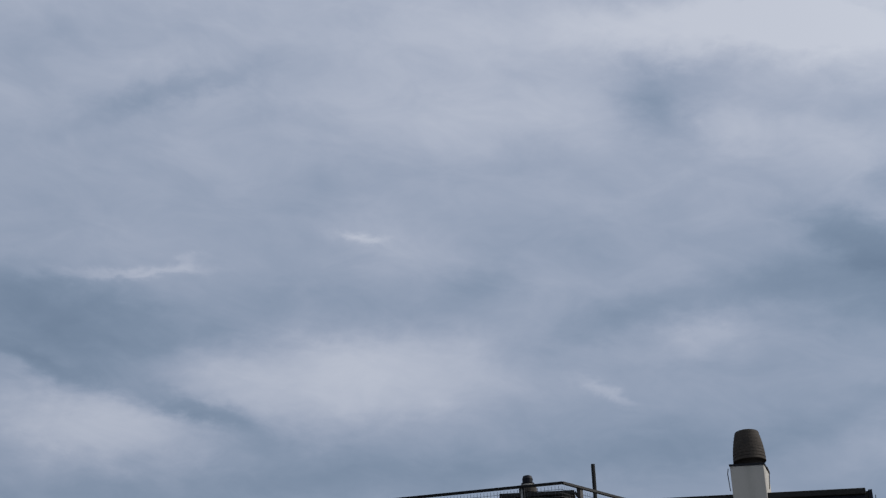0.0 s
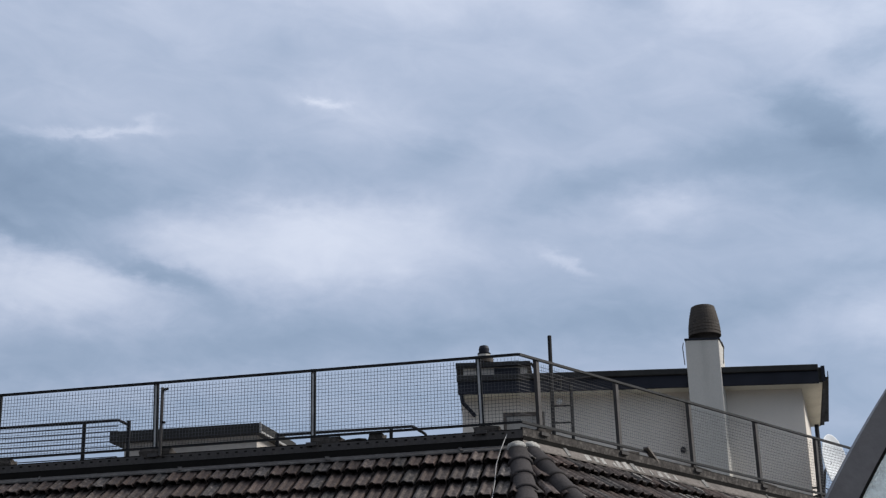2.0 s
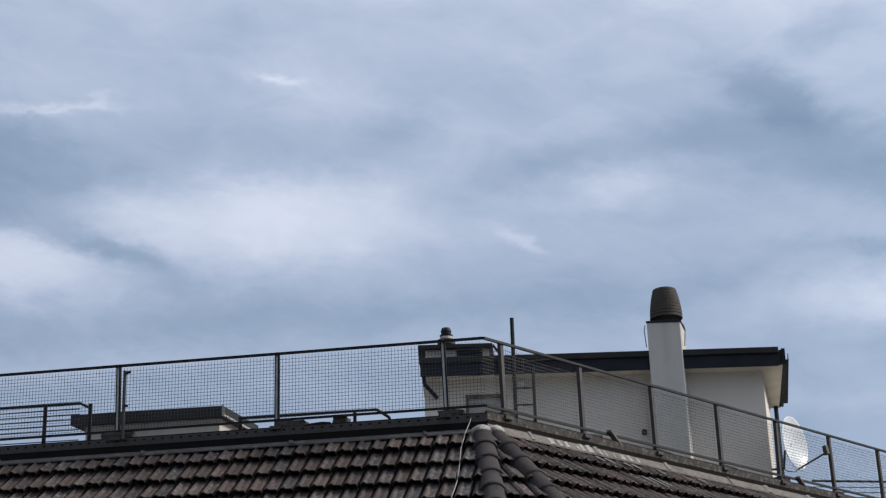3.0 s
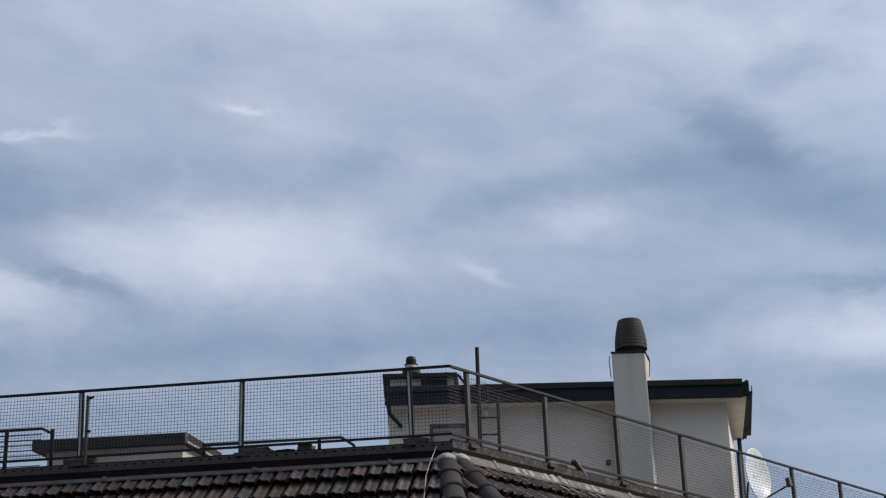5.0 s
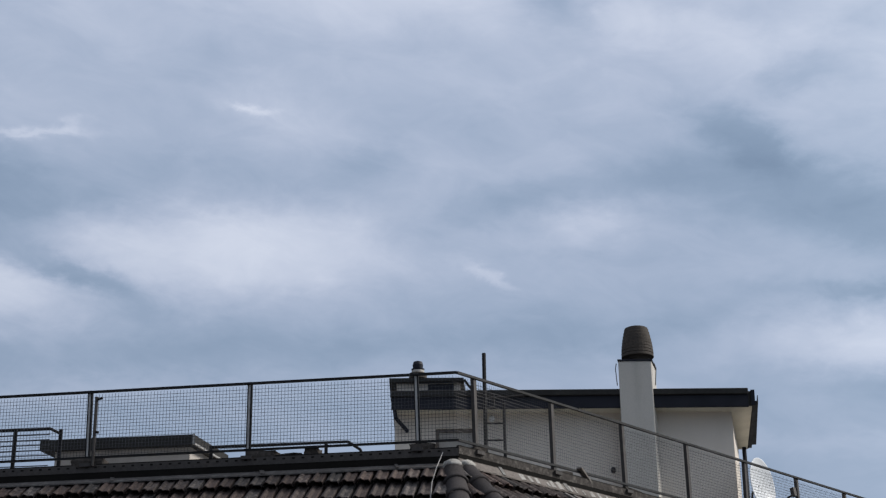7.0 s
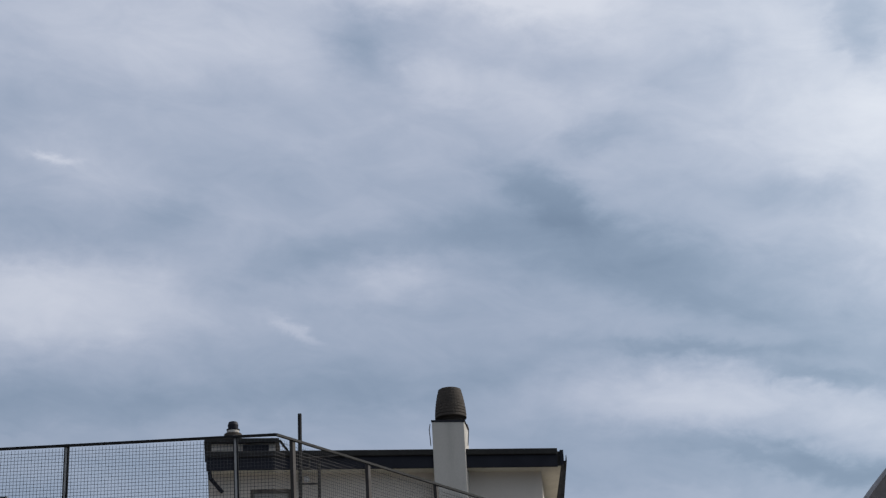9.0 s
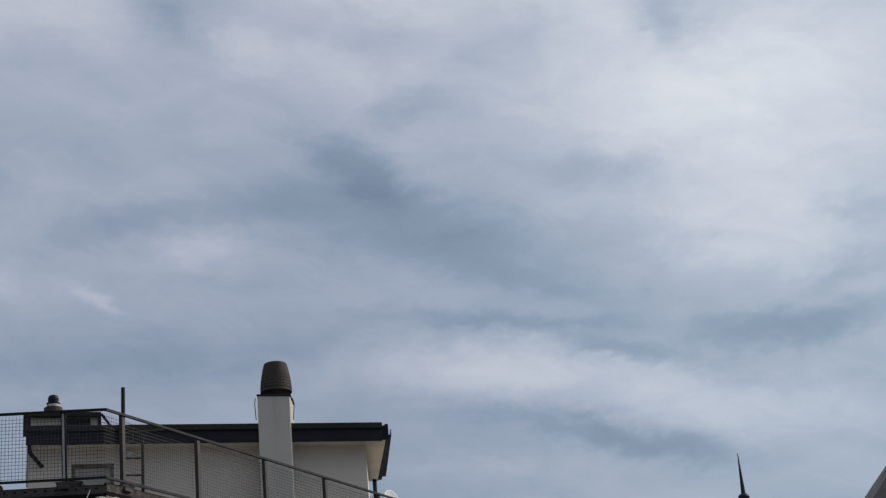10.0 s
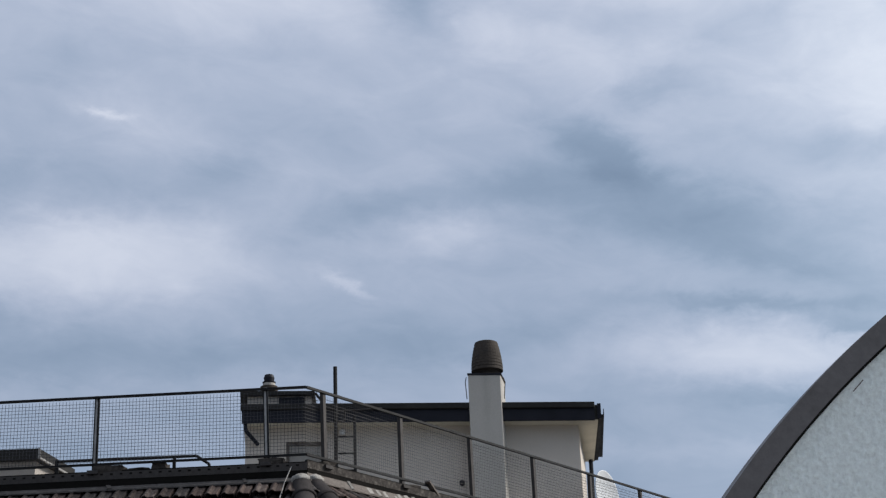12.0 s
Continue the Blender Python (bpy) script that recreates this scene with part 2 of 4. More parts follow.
CONCRETE = material("concrete", (0.22, 0.21, 0.195), 0.95, grain=0.25, scale=35, stain=0.4, stain_scale=5, bump=0.6)
WEATHERED = material("weathered_sheet", (0.145, 0.125, 0.11), 0.8, grain=0.4, scale=26, stain=0.7, stain_scale=4, stain_colour=(0.085, 0.075, 0.068), bump=0.5)
MOSSY = material("mossy_block", (0.05, 0.043, 0.038), 0.95, grain=0.4, scale=30, stain=0.4, stain_scale=8, bump=0.9)
CLAY_POT = material("clay_pot", (0.06, 0.05, 0.042), 0.85, grain=0.25, scale=30, stain=0.4, stain_scale=5,
                    stain_colour=(0.04, 0.037, 0.035), bump=0.4, streak=0.5)
DOOR = material("door_paint", (0.36, 0.34, 0.315), 0.6, grain=0.08, scale=25, stain=0.2)
DISH = material("dish_paint", (0.72, 0.73, 0.74), 0.35, 0.0, grain=0.04, scale=30, stain=0.1, bump=0.05)
STUCCO = material("stucco", (0.78, 0.85, 0.86), 0.9, grain=0.16, scale=115, stain=0.10, stain_scale=45, stain_colour=(0.66, 0.74, 0.76), bump=1.0)
# pale only so that the unseen balcony floor reflects light up
BOUNCE_PAVING = material("paving", (0.58, 0.56, 0.52), 0.85, grain=0.1, scale=30, stain=0.2, stain_scale=3)
TRIM = material("trim_metal", (0.115, 0.108, 0.11), 0.5, 0.3, grain=0.12, scale=60, stain=0.2, stain_scale=12, bump=0.1)
COPPER = material("dark_copper", (0.022, 0.024, 0.029), 0.5, 0.2, grain=0.2, scale=4)
GILT = material("pale_gilt", (0.45, 0.45, 0.42), 0.4, 0.4, grain=0.1, scale=4)
GROUND = material("ground", (0.09, 0.09, 0.085), 0.95, grain=0.2, scale=3, stain=0.4, stain_scale=0.1)
PLAIN_WALL = material("plain_wall", (0.45, 0.43, 0.40), 0.9, grain=0.08, scale=40, stain=0.2, stain_scale=0.7, streak=4)


# ---- mesh tools ----
def part(name, bm, mat, parent=None, label="", smooth=False):
    me = bpy.data.meshes.new(name)
    bmesh.ops.recalc_face_normals(bm, faces=bm.faces[:])
    bm.to_mesh(me)
    bm.free()
    me.materials.append(mat)
    if smooth:
        me.polygons.foreach_set("use_smooth", [True] * len(me.polygons))
    ob = new(name, me)
    if parent:
        ob.parent = parent
        if parent.type == "EMPTY":
            ob.matrix_parent_inverse = Matrix.Translation(-parent.location)
    if label:
        ob["label"] = label
    return ob


def thing(name, at, label, category, group="", kind=""):
    ob = new(name)
    ob.empty_display_size = 0.1
    ob.location = at
    bpy.context.view_layer.update()
    return tagged(ob, label, category, group, kind)


def box(bm, lo, hi, bevel=0.0):
    r = bmesh.ops.create_cube(bm, size=1.0)
    c = [(a + b) / 2 for a, b in zip(lo, hi)]
    d = [b - a for a, b in zip(lo, hi)]
    for v in r["verts"]:
        v.co = Vector([c[i] + v.co[i] * d[i] for i in range(3)])
    if bevel:
        edges = {e for v in r["verts"] for e in v.link_edges}
        bmesh.ops.bevel(bm, geom=list(edges), offset=bevel, segments=1, affect="EDGES")
    return r["verts"]


def bar(bm, a, b, w, h=None, up=(0, 0, 1), sides=4):
    """A bar from a to b: w wide and h high (rectangular), or round with more sides."""
    a, b, h = Vector(a), Vector(b), h or w
    d = (b - a).normalized()
    x = d.cross(Vector(up))
    x = x.normalized() if x.length > 1e-4 else Vector((1, 0, 0))
    y = x.cross(d).normalized()
    rings = []
    for p in (a, b):
        if sides == 4:
            ring = [bm.verts.new(p + x * (w / 2 * i) + y * (h / 2 * j)) for i, j in ((-1, -1), (1, -1), (1, 1), (-1, 1))]
        else:
            ring = [bm.verts.new(p + (x * math.cos(k * math.tau / sides) * w + y * math.sin(k * math.tau / sides) * h) / 2) for k in range(sides)]
        rings.append(ring)
    n = len(rings[0])
    for k in range(n):
        bm.faces.new((rings[0][k], rings[0][(k + 1) % n], rings[1][(k + 1) % n], rings[1][k]))
    bm.faces.new(rings[0][::-1])
    bm.faces.new(rings[1])


def tube(bm, points, w, sides=8):
    for a, b in zip(points, points[1:]):
        bar(bm, a, b, w, w, sides=sides)


def lathe(bm, centre, profile, sides=24, wobble=0.0):
    """Turns (radius, height) pairs about an upright axis."""
    c = Vector(centre)
    rings = []
    for i, (r, z) in enumerate(profile):
        rr = r * (1 + wobble * math.sin(i * 2.3))
        rings.append([bm.verts.new(c + Vector((rr * math.cos(k * math.tau / sides), rr * math.sin(k * math.tau / sides), z))) for k in range(sides)])
    for p, q in zip(rings, rings[1:]):
        for k in range(sides):
            bm.faces.new((p[k], p[(k + 1) % sides], q[(k + 1) % sides], q[k]))
    bm.faces.new(rings[0][::-1])
    bm.faces.new(rings[-1])


def prism(bm, outline, z0, z1):
    """An upright prism over a plan outline; z0 and z1 may be numbers or one value for each corner."""
    n = len(outline)
    zs0 = z0 if isinstance(z0, (list, tuple)) else [z0] * n
    zs1 = z1 if isinstance(z1, (list, tuple)) else [z1] * n
    lo = [bm.verts.new((x, y, z)) for (x, y), z in zip(outline, zs0)]
    hi = [bm.verts.new((x, y, z)) for (x, y), z in zip(outline, zs1)]
    for k in range(n):
        bm.faces.new((lo[k], lo[(k + 1) % n], hi[(k + 1) % n], hi[k]))
    bm.faces.new(lo[::-1])
    bm.faces.new(hi)


# ---- plan of the roof terrace ----
CORNER = Vector((0.75, 22.07))          # where the two fence runs meet
U_LEFT = Vector((-0.987, 0.161)).normalized()
U_RIGHT = Vector((0.668, 0.744)).normalized()
N_LEFT = Vector((U_LEFT.y, -U_LEFT.x)) * -1
if N_LEFT.y > 0:
    N_LEFT = -N_LEFT
N_RIGHT = Vector((U_RIGHT.y, -U_RIGHT.x))
if N_RIGHT.y > 0:
    N_RIGHT = -N_RIGHT
N_MID = (N_LEFT + N_RIGHT).normalized()
FLOOR_Z, RAIL_Z, EDGE_Z = 17.12, 18.235, 16.75
PITCH = radians(42)


def meet(n1, d1, n2, d2):
    """The plan point p with p.n1 = d1 and p.n2 = d2."""
    det = n1.x * n2.y - n1.y * n2.x
    return Vector(((d1 * n2.y - d2 * n1.y) / det, (n1.x * d2 - n2.x * d1) / det))


def off_corner(out):
    """The corner of the fence lines moved outwards by out."""
    return meet(N_LEFT, CORNER.dot(N_LEFT) + out, N_RIGHT, CORNER.dot(N_RIGHT) + out)


def at3(p, z):
    return Vector((p.x, p.y, z))


# ground
bm = bmesh.new()
prism(bm, [(-1500, -1500), (1500, -1500), (1500, 1500), (-1500, 1500)], -0.5, 0.0)
tagged(part("ground", bm, GROUND), "grey asphalt and paving far below the roofs", "ground", kind="structure")


# ---- the house under the terrace ----
house = thing("apartment_house", (0.75, 24, 0), "apartment house with a weathered brown tiled hipped roof and roof terrace", "house")
L_END, R_END = 13.0, 19.0
Q = off_corner(0.08)
A_TOP, B_TOP = Q + U_LEFT * 0.1, Q + U_RIGHT * 0.1


def hip_dir(n1, n2):
    return meet(n1, 1.0, n2, 1.0)


H1, H2 = hip_dir(N_LEFT, N_MID), hip_dir(N_MID, N_RIGHT)
RUN = 4.2
TAN = math.tan(PITCH)


def slope_point(p, run, out, lift=0.0):
    """The point a run outwards from the plan point p, on a roof face with outward direction out."""
    q = p + out * run
    return Vector((q.x, q.y, EDGE_Z - run * TAN + lift))


# masonry below the eaves, and the terrace slab
far_l, far_r = CORNER + U_LEFT * L_END, CORNER + U_RIGHT * R_END
back = [far_r - N_RIGHT * 9, far_l - N_LEFT * 9]
eave_l, eave_c, eave_r = far_l + N_LEFT * 3.9, off_corner(3.9), far_r + N_RIGHT * 3.9
bm = bmesh.new()
prism(bm, [tuple(p) for p in (eave_l, eave_c, eave_r, back[0], back[1])], 0, EDGE_Z - RUN * TAN - 0.1)
part("wall", bm, PLAIN_WALL, house, "plain rendered wall")
inner = off_corner(-0.02)
bm = bmesh.new()
prism(bm, [tuple(p) for p in (far_l + N_LEFT * -0.02, inner, far_r + N_RIGHT * -0.02, back[0], back[1])], 12.8, FLOOR_Z - 0.03)
part("terrace_slab", bm, CONCRETE, house, "grey concrete terrace slab")

# roof faces: a dark underlay carries the tiles
TW, TE, TL = 0.222, 0.455, 0.56


def tile_mesh(name, w, length, mat, roll=0.05):
    prof = [(0.05, -0.04), (0.07, 0.004), (0.13, 0.010), (0.44, 0.008), (0.52, 0.022), (0.60, roll), (0.68, roll * 0.97),
            (0.79, 0.020), (0.87, 0.002), (0.88, -0.04)]
    bm = bmesh.new()
    top0 = [bm.verts.new((x * w, 0, z)) for x, z in prof]
    top1 = [bm.verts.new((x * w, length - 0.006, z + 0.116)) for x, z in prof]
    tip = [bm.verts.new((x * w, length, z + 0.108)) for x, z in prof]
    low = [bm.verts.new((x * w, length - 0.010, z + 0.095)) for x, z in prof]
    for rim, nxt in ((top0, top1), (top1, tip), (tip, low)):
        for k in range(len(prof) - 1):
            bm.faces.new((rim[k], rim[k + 1], nxt[k + 1], nxt[k]))
    bm.faces.new((top0[0], top1[0], tip[0], low[0]))
    bm.faces.new((top0[-1], low[-1], tip[-1], top1[-1]))
    bmesh.ops.recalc_face_normals(bm, faces=bm.faces[:])
    me = bpy.data.meshes.new(name)
    bm.to_mesh(me)
    bm.free()
    me.materials.append(mat)
    return me


TILE_MESHES = [tile_mesh("roof_tile", TW, TL, mat, r) for mat, r in
               ((TILE, 0.034), (TILE, 0.039), (TILE_RED, 0.035), (TILE_GREY, 0.032), (TILE_RED, 0.037))]


def tile_frame(origin, along, out, u, d, jitter):
    """The pose of a tile whose top starts u along the edge and d down the slope."""
    down = Vector((out.x * math.cos(PITCH), out.y * math.cos(PITCH), -math.sin(PITCH)))
    across = Vector((along.x, along.y, 0))
    normal = across.cross(down)
    if normal.z < 0:
        across, normal = -across, -normal
    start = at3(origin, EDGE_Z) + Vector((along.x, along.y, 0)) * u + down * d + normal * (0.012 + jitter)
    m = Matrix((across, down, normal)).transposed().to_4x4()
    m.translation = start
    return m


def roof_face(name, origin, along, out, length, left_hip, right_hip, near):
    """One face: along runs from the corner outwards; left_hip and right_hip give the bounds of u at each run."""
    bm = bmesh.new()
    r = RUN
    pts = [slope_point(origin + along * left_hip(0), 0, out), slope_point(origin + along * right_hip(0), 0, out),
           slope_point(origin + along * right_hip(r), r, out), slope_point(origin + along * left_hip(r), r, out)]
    vs = [bm.verts.new(p) for p in pts] + [bm.verts.new(p - Vector((0, 0, 0.12))) for p in pts]
    for k in ((0, 1, 2, 3), (7, 6, 5, 4), (0, 4, 5, 1), (1, 5, 6, 2), (2, 6, 7, 3), (3, 7, 4, 0)):
        bm.faces.new([vs[i] for i in k])
    face = part(name, bm, UNDERLAY, house, "slope of interlocking brown-grey clay tiles")
    rows = int(RUN / math.cos(PITCH) / TE) + 1
    rest = []
    for i in range(rows):
        run = (i + 0.5) * TE * math.cos(PITCH)
        lo, hi = left_hip(run), right_hip(run)
        k0, k1 = int(math.floor(lo / TW)), int(math.ceil(hi / TW))
        for k in range(k0, k1 + 1):
            mid = (k + 0.5) * TW
            if not lo - 0.02 < mid < hi + 0.02:
                continue
            m = tile_frame(origin, along, out, k * TW, i * TE - 0.22, random.uniform(-0.006, 0.010))
            if m.col[0].to_3d().dot(Vector((along.x, along.y, 0))) < 0:
                m = m @ Matrix.Translation((-TW, 0, 0))
            m = m @ Matrix.Rotation(radians(random.uniform(-0.8, 0.8)), 4, "Z") @ Matrix.Rotation(radians(random.uniform(-0.7, 0.7)), 4, "X")
            if i < 7 and k * TW < near:
                t = new("roof_tile", random.choice(TILE_MESHES))
                t.parent = face
                t.matrix_parent_inverse = Matrix.Identity(4)
                t.matrix_basis = m
            else:
                rest.append(m)
    if rest:
        me0 = TILE_MESHES[0]
        co = np.array([v.co[:] for v in me0.vertices])
        polys = [tuple(p.vertices) for p in me0.polygons]
        verts, faces = [], []
        for m in rest:
            mm = np.array(m)
            base = len(verts)
            verts += (co @ mm[:3, :3].T + mm[:3, 3]).tolist()
            faces += [tuple(base + i for i in p) for p in polys]
        me = bpy.data.meshes.new("far_tiles")
        me.from_pydata(verts, [], faces)
        me.materials.append(TILE)
        ob = new("far_tiles", me)
        ob.parent = face
        tagged(ob, kind="stuff")
    return face


def build_roof():
    roof_face("roof_slope", A_TOP, U_LEFT, N_LEFT, L_END, lambda r: r * (H1 - N_LEFT).dot(U_LEFT), lambda r: L_END, 7.2)
    roof_face("roof_slope", B_TOP, U_RIGHT, N_RIGHT, R_END, lambda r: r * (H2 - N_RIGHT).dot(U_RIGHT), lambda r: R_END, 10.5)
    mid_u = (B_TOP - A_TOP).normalized()
    width = (B_TOP - A_TOP).length
    roof_face("roof_slope", A_TOP, mid_u, N_MID, width, lambda r: r * (H1 - N_MID).dot(mid_u),
              lambda r: width + r * (H2 - N_MID).dot(mid_u), 9.0)


def ridge_tile_mesh(length, r0, r1):
    """A half-round hip tile, tapered, with a thick lower rim."""
    bm = bmesh.new()
    rings = []
    for s, r in ((0, r0), (0.86, r0 + (r1 - r0) * 0.86), (0.88, r1 + 0.012), (1.0, r1 + 0.014), (1.0, r1 - 0.02)):
        rings.append([bm.verts.new((math.cos(radians(a)) * r, s * length, math.sin(radians(a)) * r * 0.85 - 0.02)) for a in range(-15, 196, 21)])
    for p, q in zip(rings, rings[1:]):
        for k in range(len(p) - 1):
            bm.faces.new((p[k], p[k + 1], q[k + 1], q[k]))
    bmesh.ops.recalc_face_normals(bm, faces=bm.faces[:])
    me = bpy.data.meshes.new("hip_tile")
    bm.to_mesh(me)
    bm.free()
    me.polygons.foreach_set("use_smooth", [True] * len(me.polygons))
    me.materials.append(TILE_DARK)
    return me


def hip(start, direction):
    """A row of overlapping half-round tiles down one hip, with a mortared head."""
    a = at3(start, EDGE_Z + 0.09)
    d = Vector((direction.x, direction.y, -TAN))
    total = d.length * RUN
    d.normalize()
    x = d.cross(Vector((0, 0, 1))).normalized()
    nrm = x.cross(d).normalized()
    frame3 = Matrix((x, d, nrm)).transposed()
    if frame3.determinant() < 0:
        frame3 = Matrix((-x, d, nrm)).transposed()
    ridge = new("hip_row", HIP_BED(a, d, total))
    ridge.parent = house
    ridge.matrix_parent_inverse = Matrix.Translation(-house.location)
    ridge["label"] = "row of dark half-round hip tiles"
    step = 0.38
    s = 0.0
    while s < total - step:
        t = new("hip_tile", HIP_MESH)
        t.parent = ridge
        m = frame3.to_4x4()
        m.translation = a + d * s
        t.matrix_basis = m @ Matrix.Rotation(radians(random.uniform(-1.5, 1.5)), 4, "Z") @ Matrix.Rotation(radians(-2.0), 4, "X")
        s += step
    bm = bmesh.new()
    bmesh.ops.create_icosphere(bm, subdivisions=3, radius=1.0)
    for v in bm.verts:
        k = 1 + 0.22 * noise.noise(v.co * 2.1 + a)
        v.co = a + d * 0.03 + x * v.co.x * 0.145 * k + d * v.co.y * 0.09 * k + nrm * (v.co.z * 0.125 * k)
    part("mortar_head", bm, MORTAR, ridge, "pale mortar bedding at the head of the hip", smooth=True)


def HIP_BED(a, d, total):
    bm = bmesh.new()
    bar(bm, a - Vector((0, 0, 0.05)), a + d * total - Vector((0, 0, 0.05)), 0.14, 0.08)
    me = bpy.data.meshes.new("hip_row")
    bmesh.ops.recalc_face_normals(bm, faces=bm.faces[:])
    bm.to_mesh(me)
    bm.free()
    me.materials.append(MORTAR)
    return me


HIP_MESH = ridge_tile_mesh(0.46, 0.14, 0.168)


# terrace edge: perforated gravel strip, dark gap, sloping flashing
def edge_run(u, n, length, drop, slots, sheet, strip_mat, head):
    def line(out, z, s0=0.0):
        c = off_corner(out)
        return at3(c + u * s0, z), at3(c + u * length, z)

    bm = bmesh.new()
    a, b = line(0.02, FLOOR_Z - drop)
    bar(bm, a, b, 0.02, 0.11)
    rng = random.Random(5)
    strip = part("edge_strip", bm, strip_mat, house, "weathered metal edging strip")
    k = 0.12
    while slots and k < length - 0.2:
        bm = bmesh.new()
        p = at3(off_corner(0.031) + u * k, FLOOR_Z - drop + 0.02)
        bar(bm, p, p + Vector((u.x, u.y, 0)) * 0.04, 0.006, 0.022)
        part("slot", bm, UNDERLAY, strip)
        k += 0.14
    # near-black strip: the shade of the gap under the edge, put in as colour
    bm = bmesh.new()
    a, b = line(0.0, FLOOR_Z - 0.08 - drop)
    bar(bm, a, b, 0.05, 0.3)
    part("edge_board", bm, UNDERLAY, house, "near-black strip standing in for the shaded gap under the edge")
    bm = bmesh.new()
    a, b = line(0.02, FLOOR_Z - head)
    c, d = line(0.155, EDGE_Z + 0.085)
    vs = [bm.verts.new(v) for v in (a, b, d, c)] + [bm.verts.new(v - Vector((0, 0, 0.02))) for v in (a, b, d, c)]
    for f in ((0, 1, 2, 3), (7, 6, 5, 4), (3, 2, 6, 7), (0, 4, 5, 1), (1, 5, 6, 2), (0, 3, 7, 4)):
        bm.faces.new([vs[i] for i in f])
    flash = part("flashing", bm, sheet, house, "weathered grey metal flashing above the tiles")
    # pale patches of sealant and lifted sheet laps along the flashing
    k = 0.9
    while k < length - 1:
        bm = bmesh.new()
        p = at3(off_corner(0.03) + u * k, FLOOR_Z - head + 0.008)
        q = at3(off_corner(0.16) + u * (k + 0.02), EDGE_Z + 0.092)
        bar(bm, p, q, 0.02 + 0.07 * rng.random() ** 2, 0.012)
        k += (0.9 if slots else 0.5) + 1.4 * rng.random()
        part("sheet_lap", bm, sheet if slots else CONCRETE, flash)


edge_run(U_LEFT, N_LEFT, L_END, 0.06, True, SHEET, LEAD, 0.21)
edge_run(U_RIGHT, N_RIGHT, R_END, 0.03, False, WEATHERED, KERB, 0.145)


# ---- terrace fence ----
def wire_panel(bm, a, b, z0, z1, u, cell=0.049, w=0.0046, upright=0.0046):
    length = (b - a).length
    n = max(2, int(length / cell))
    for k in range(1, n):
        p = a + u * (length * k / n)
        bar(bm, at3(p, z0), at3(p, z1), upright, upright, up=(u.x, u.y, 0))
    m = int((z1 - z0) / cell)
    for k in range(1, m):
        z = z0 + (z1 - z0) * k / m
        bar(bm, at3(a, z), at3(b, z), w, w)


def fence_run(label, u, n, stations, start, leans, channel=False):
    run = thing("fence", at3(CORNER + u * start, FLOOR_Z), label, "fence", "terrace fence")
    end = stations[-1]
    bm = bmesh.new()
    bar(bm, at3(CORNER + u * start, RAIL_Z - 0.012), at3(CORNER + u * end, RAIL_Z - 0.012), 0.042, 0.034)
    part("top_rail", bm, DARK_STEEL, run, "dark steel top rail")
    bm = bmesh.new()
    bar(bm, at3(CORNER + u * start, FLOOR_Z + 0.115), at3(CORNER + u * end, FLOOR_Z + 0.115), 0.032, 0.032)
    part("bottom_rail", bm, DARK_STEEL, run)
    for s, lean in zip(stations, leans):
        p = CORNER + u * s - n * 0.03
        foot = p + u * lean
        bm = bmesh.new()
        width = 0.034 if channel else 0.062
        bar(bm, at3(foot, FLOOR_Z), at3(p, RAIL_Z - 0.01), width, width, up=(u.x, u.y, 0))
        box_top = at3(p, RAIL_Z)
        bar(bm, box_top - Vector((0, 0, 0.012)), box_top + Vector((0, 0, 0.012)), 0.07, 0.07, up=(u.x, u.y, 0))
        post = part("post", bm, GALVANISED_LIT if channel else STEEL, run, "galvanised post with its lit side put into the pale colour" if channel else "galvanised square post")
        # dark strips beside the pale web: the post's shaded edges, put in as colour
        for shift, w in ((0.024, 0.012), (-0.028, 0.022)) if channel else ():
            bm = bmesh.new()
            bar(bm, at3(foot + u * shift + n * 0.004, FLOOR_Z), at3(p + u * shift + n * 0.004, RAIL_Z - 0.012), w, 0.05, up=(n.x, n.y, 0))
            part("flange", bm, DARK_STEEL, post, "dark strip for the shaded edge of the post")
        bm = bmesh.new()
        q = at3(foot, FLOOR_Z - 0.03)
        bar(bm, q, q + Vector((0, 0, 0.05)), 0.20, 0.16, up=(u.x, u.y, 0))
        part("foot_plate", bm, STEEL, post)
    edges = [start] + [s for s in stations if s > start + 0.05]
    for a, b in zip(edges, edges[1:]):
        bm = bmesh.new()
        wire_panel(bm, CORNER + u * (a + 0.02) - n * 0.075, CORNER + u * (b - 0.02) - n * 0.075, FLOOR_Z + 0.12, RAIL_Z - 0.03, u, upright=0.0046 if channel else 0.0026)
        tagged(part("wire_panel", bm, WIRE if channel else WIRE_DULL, run, "square welded wire mesh"), kind="stuff")


fence_run("dark steel terrace fence with square wire mesh along the tiled edge", U_LEFT, N_LEFT,
          [0.60, 3.05, 5.48, 8.0, 10.5, 12.9], 0.0, [-0.03, 0.0, -0.02, 0.0, 0.0, 0.0], True)
fence_run("galvanised terrace fence with wire mesh receding beside the penthouse", U_RIGHT, N_RIGHT,
          [0.40, 2.23, 4.09, 5.97, 7.85, 9.69, 11.55, 13.5, 15.4, 17.3], 0.0, [0.03, 0.02, 0.03, 0.02, -0.03, 0.03, 0.02, 0.0, 0.0, 0.0])


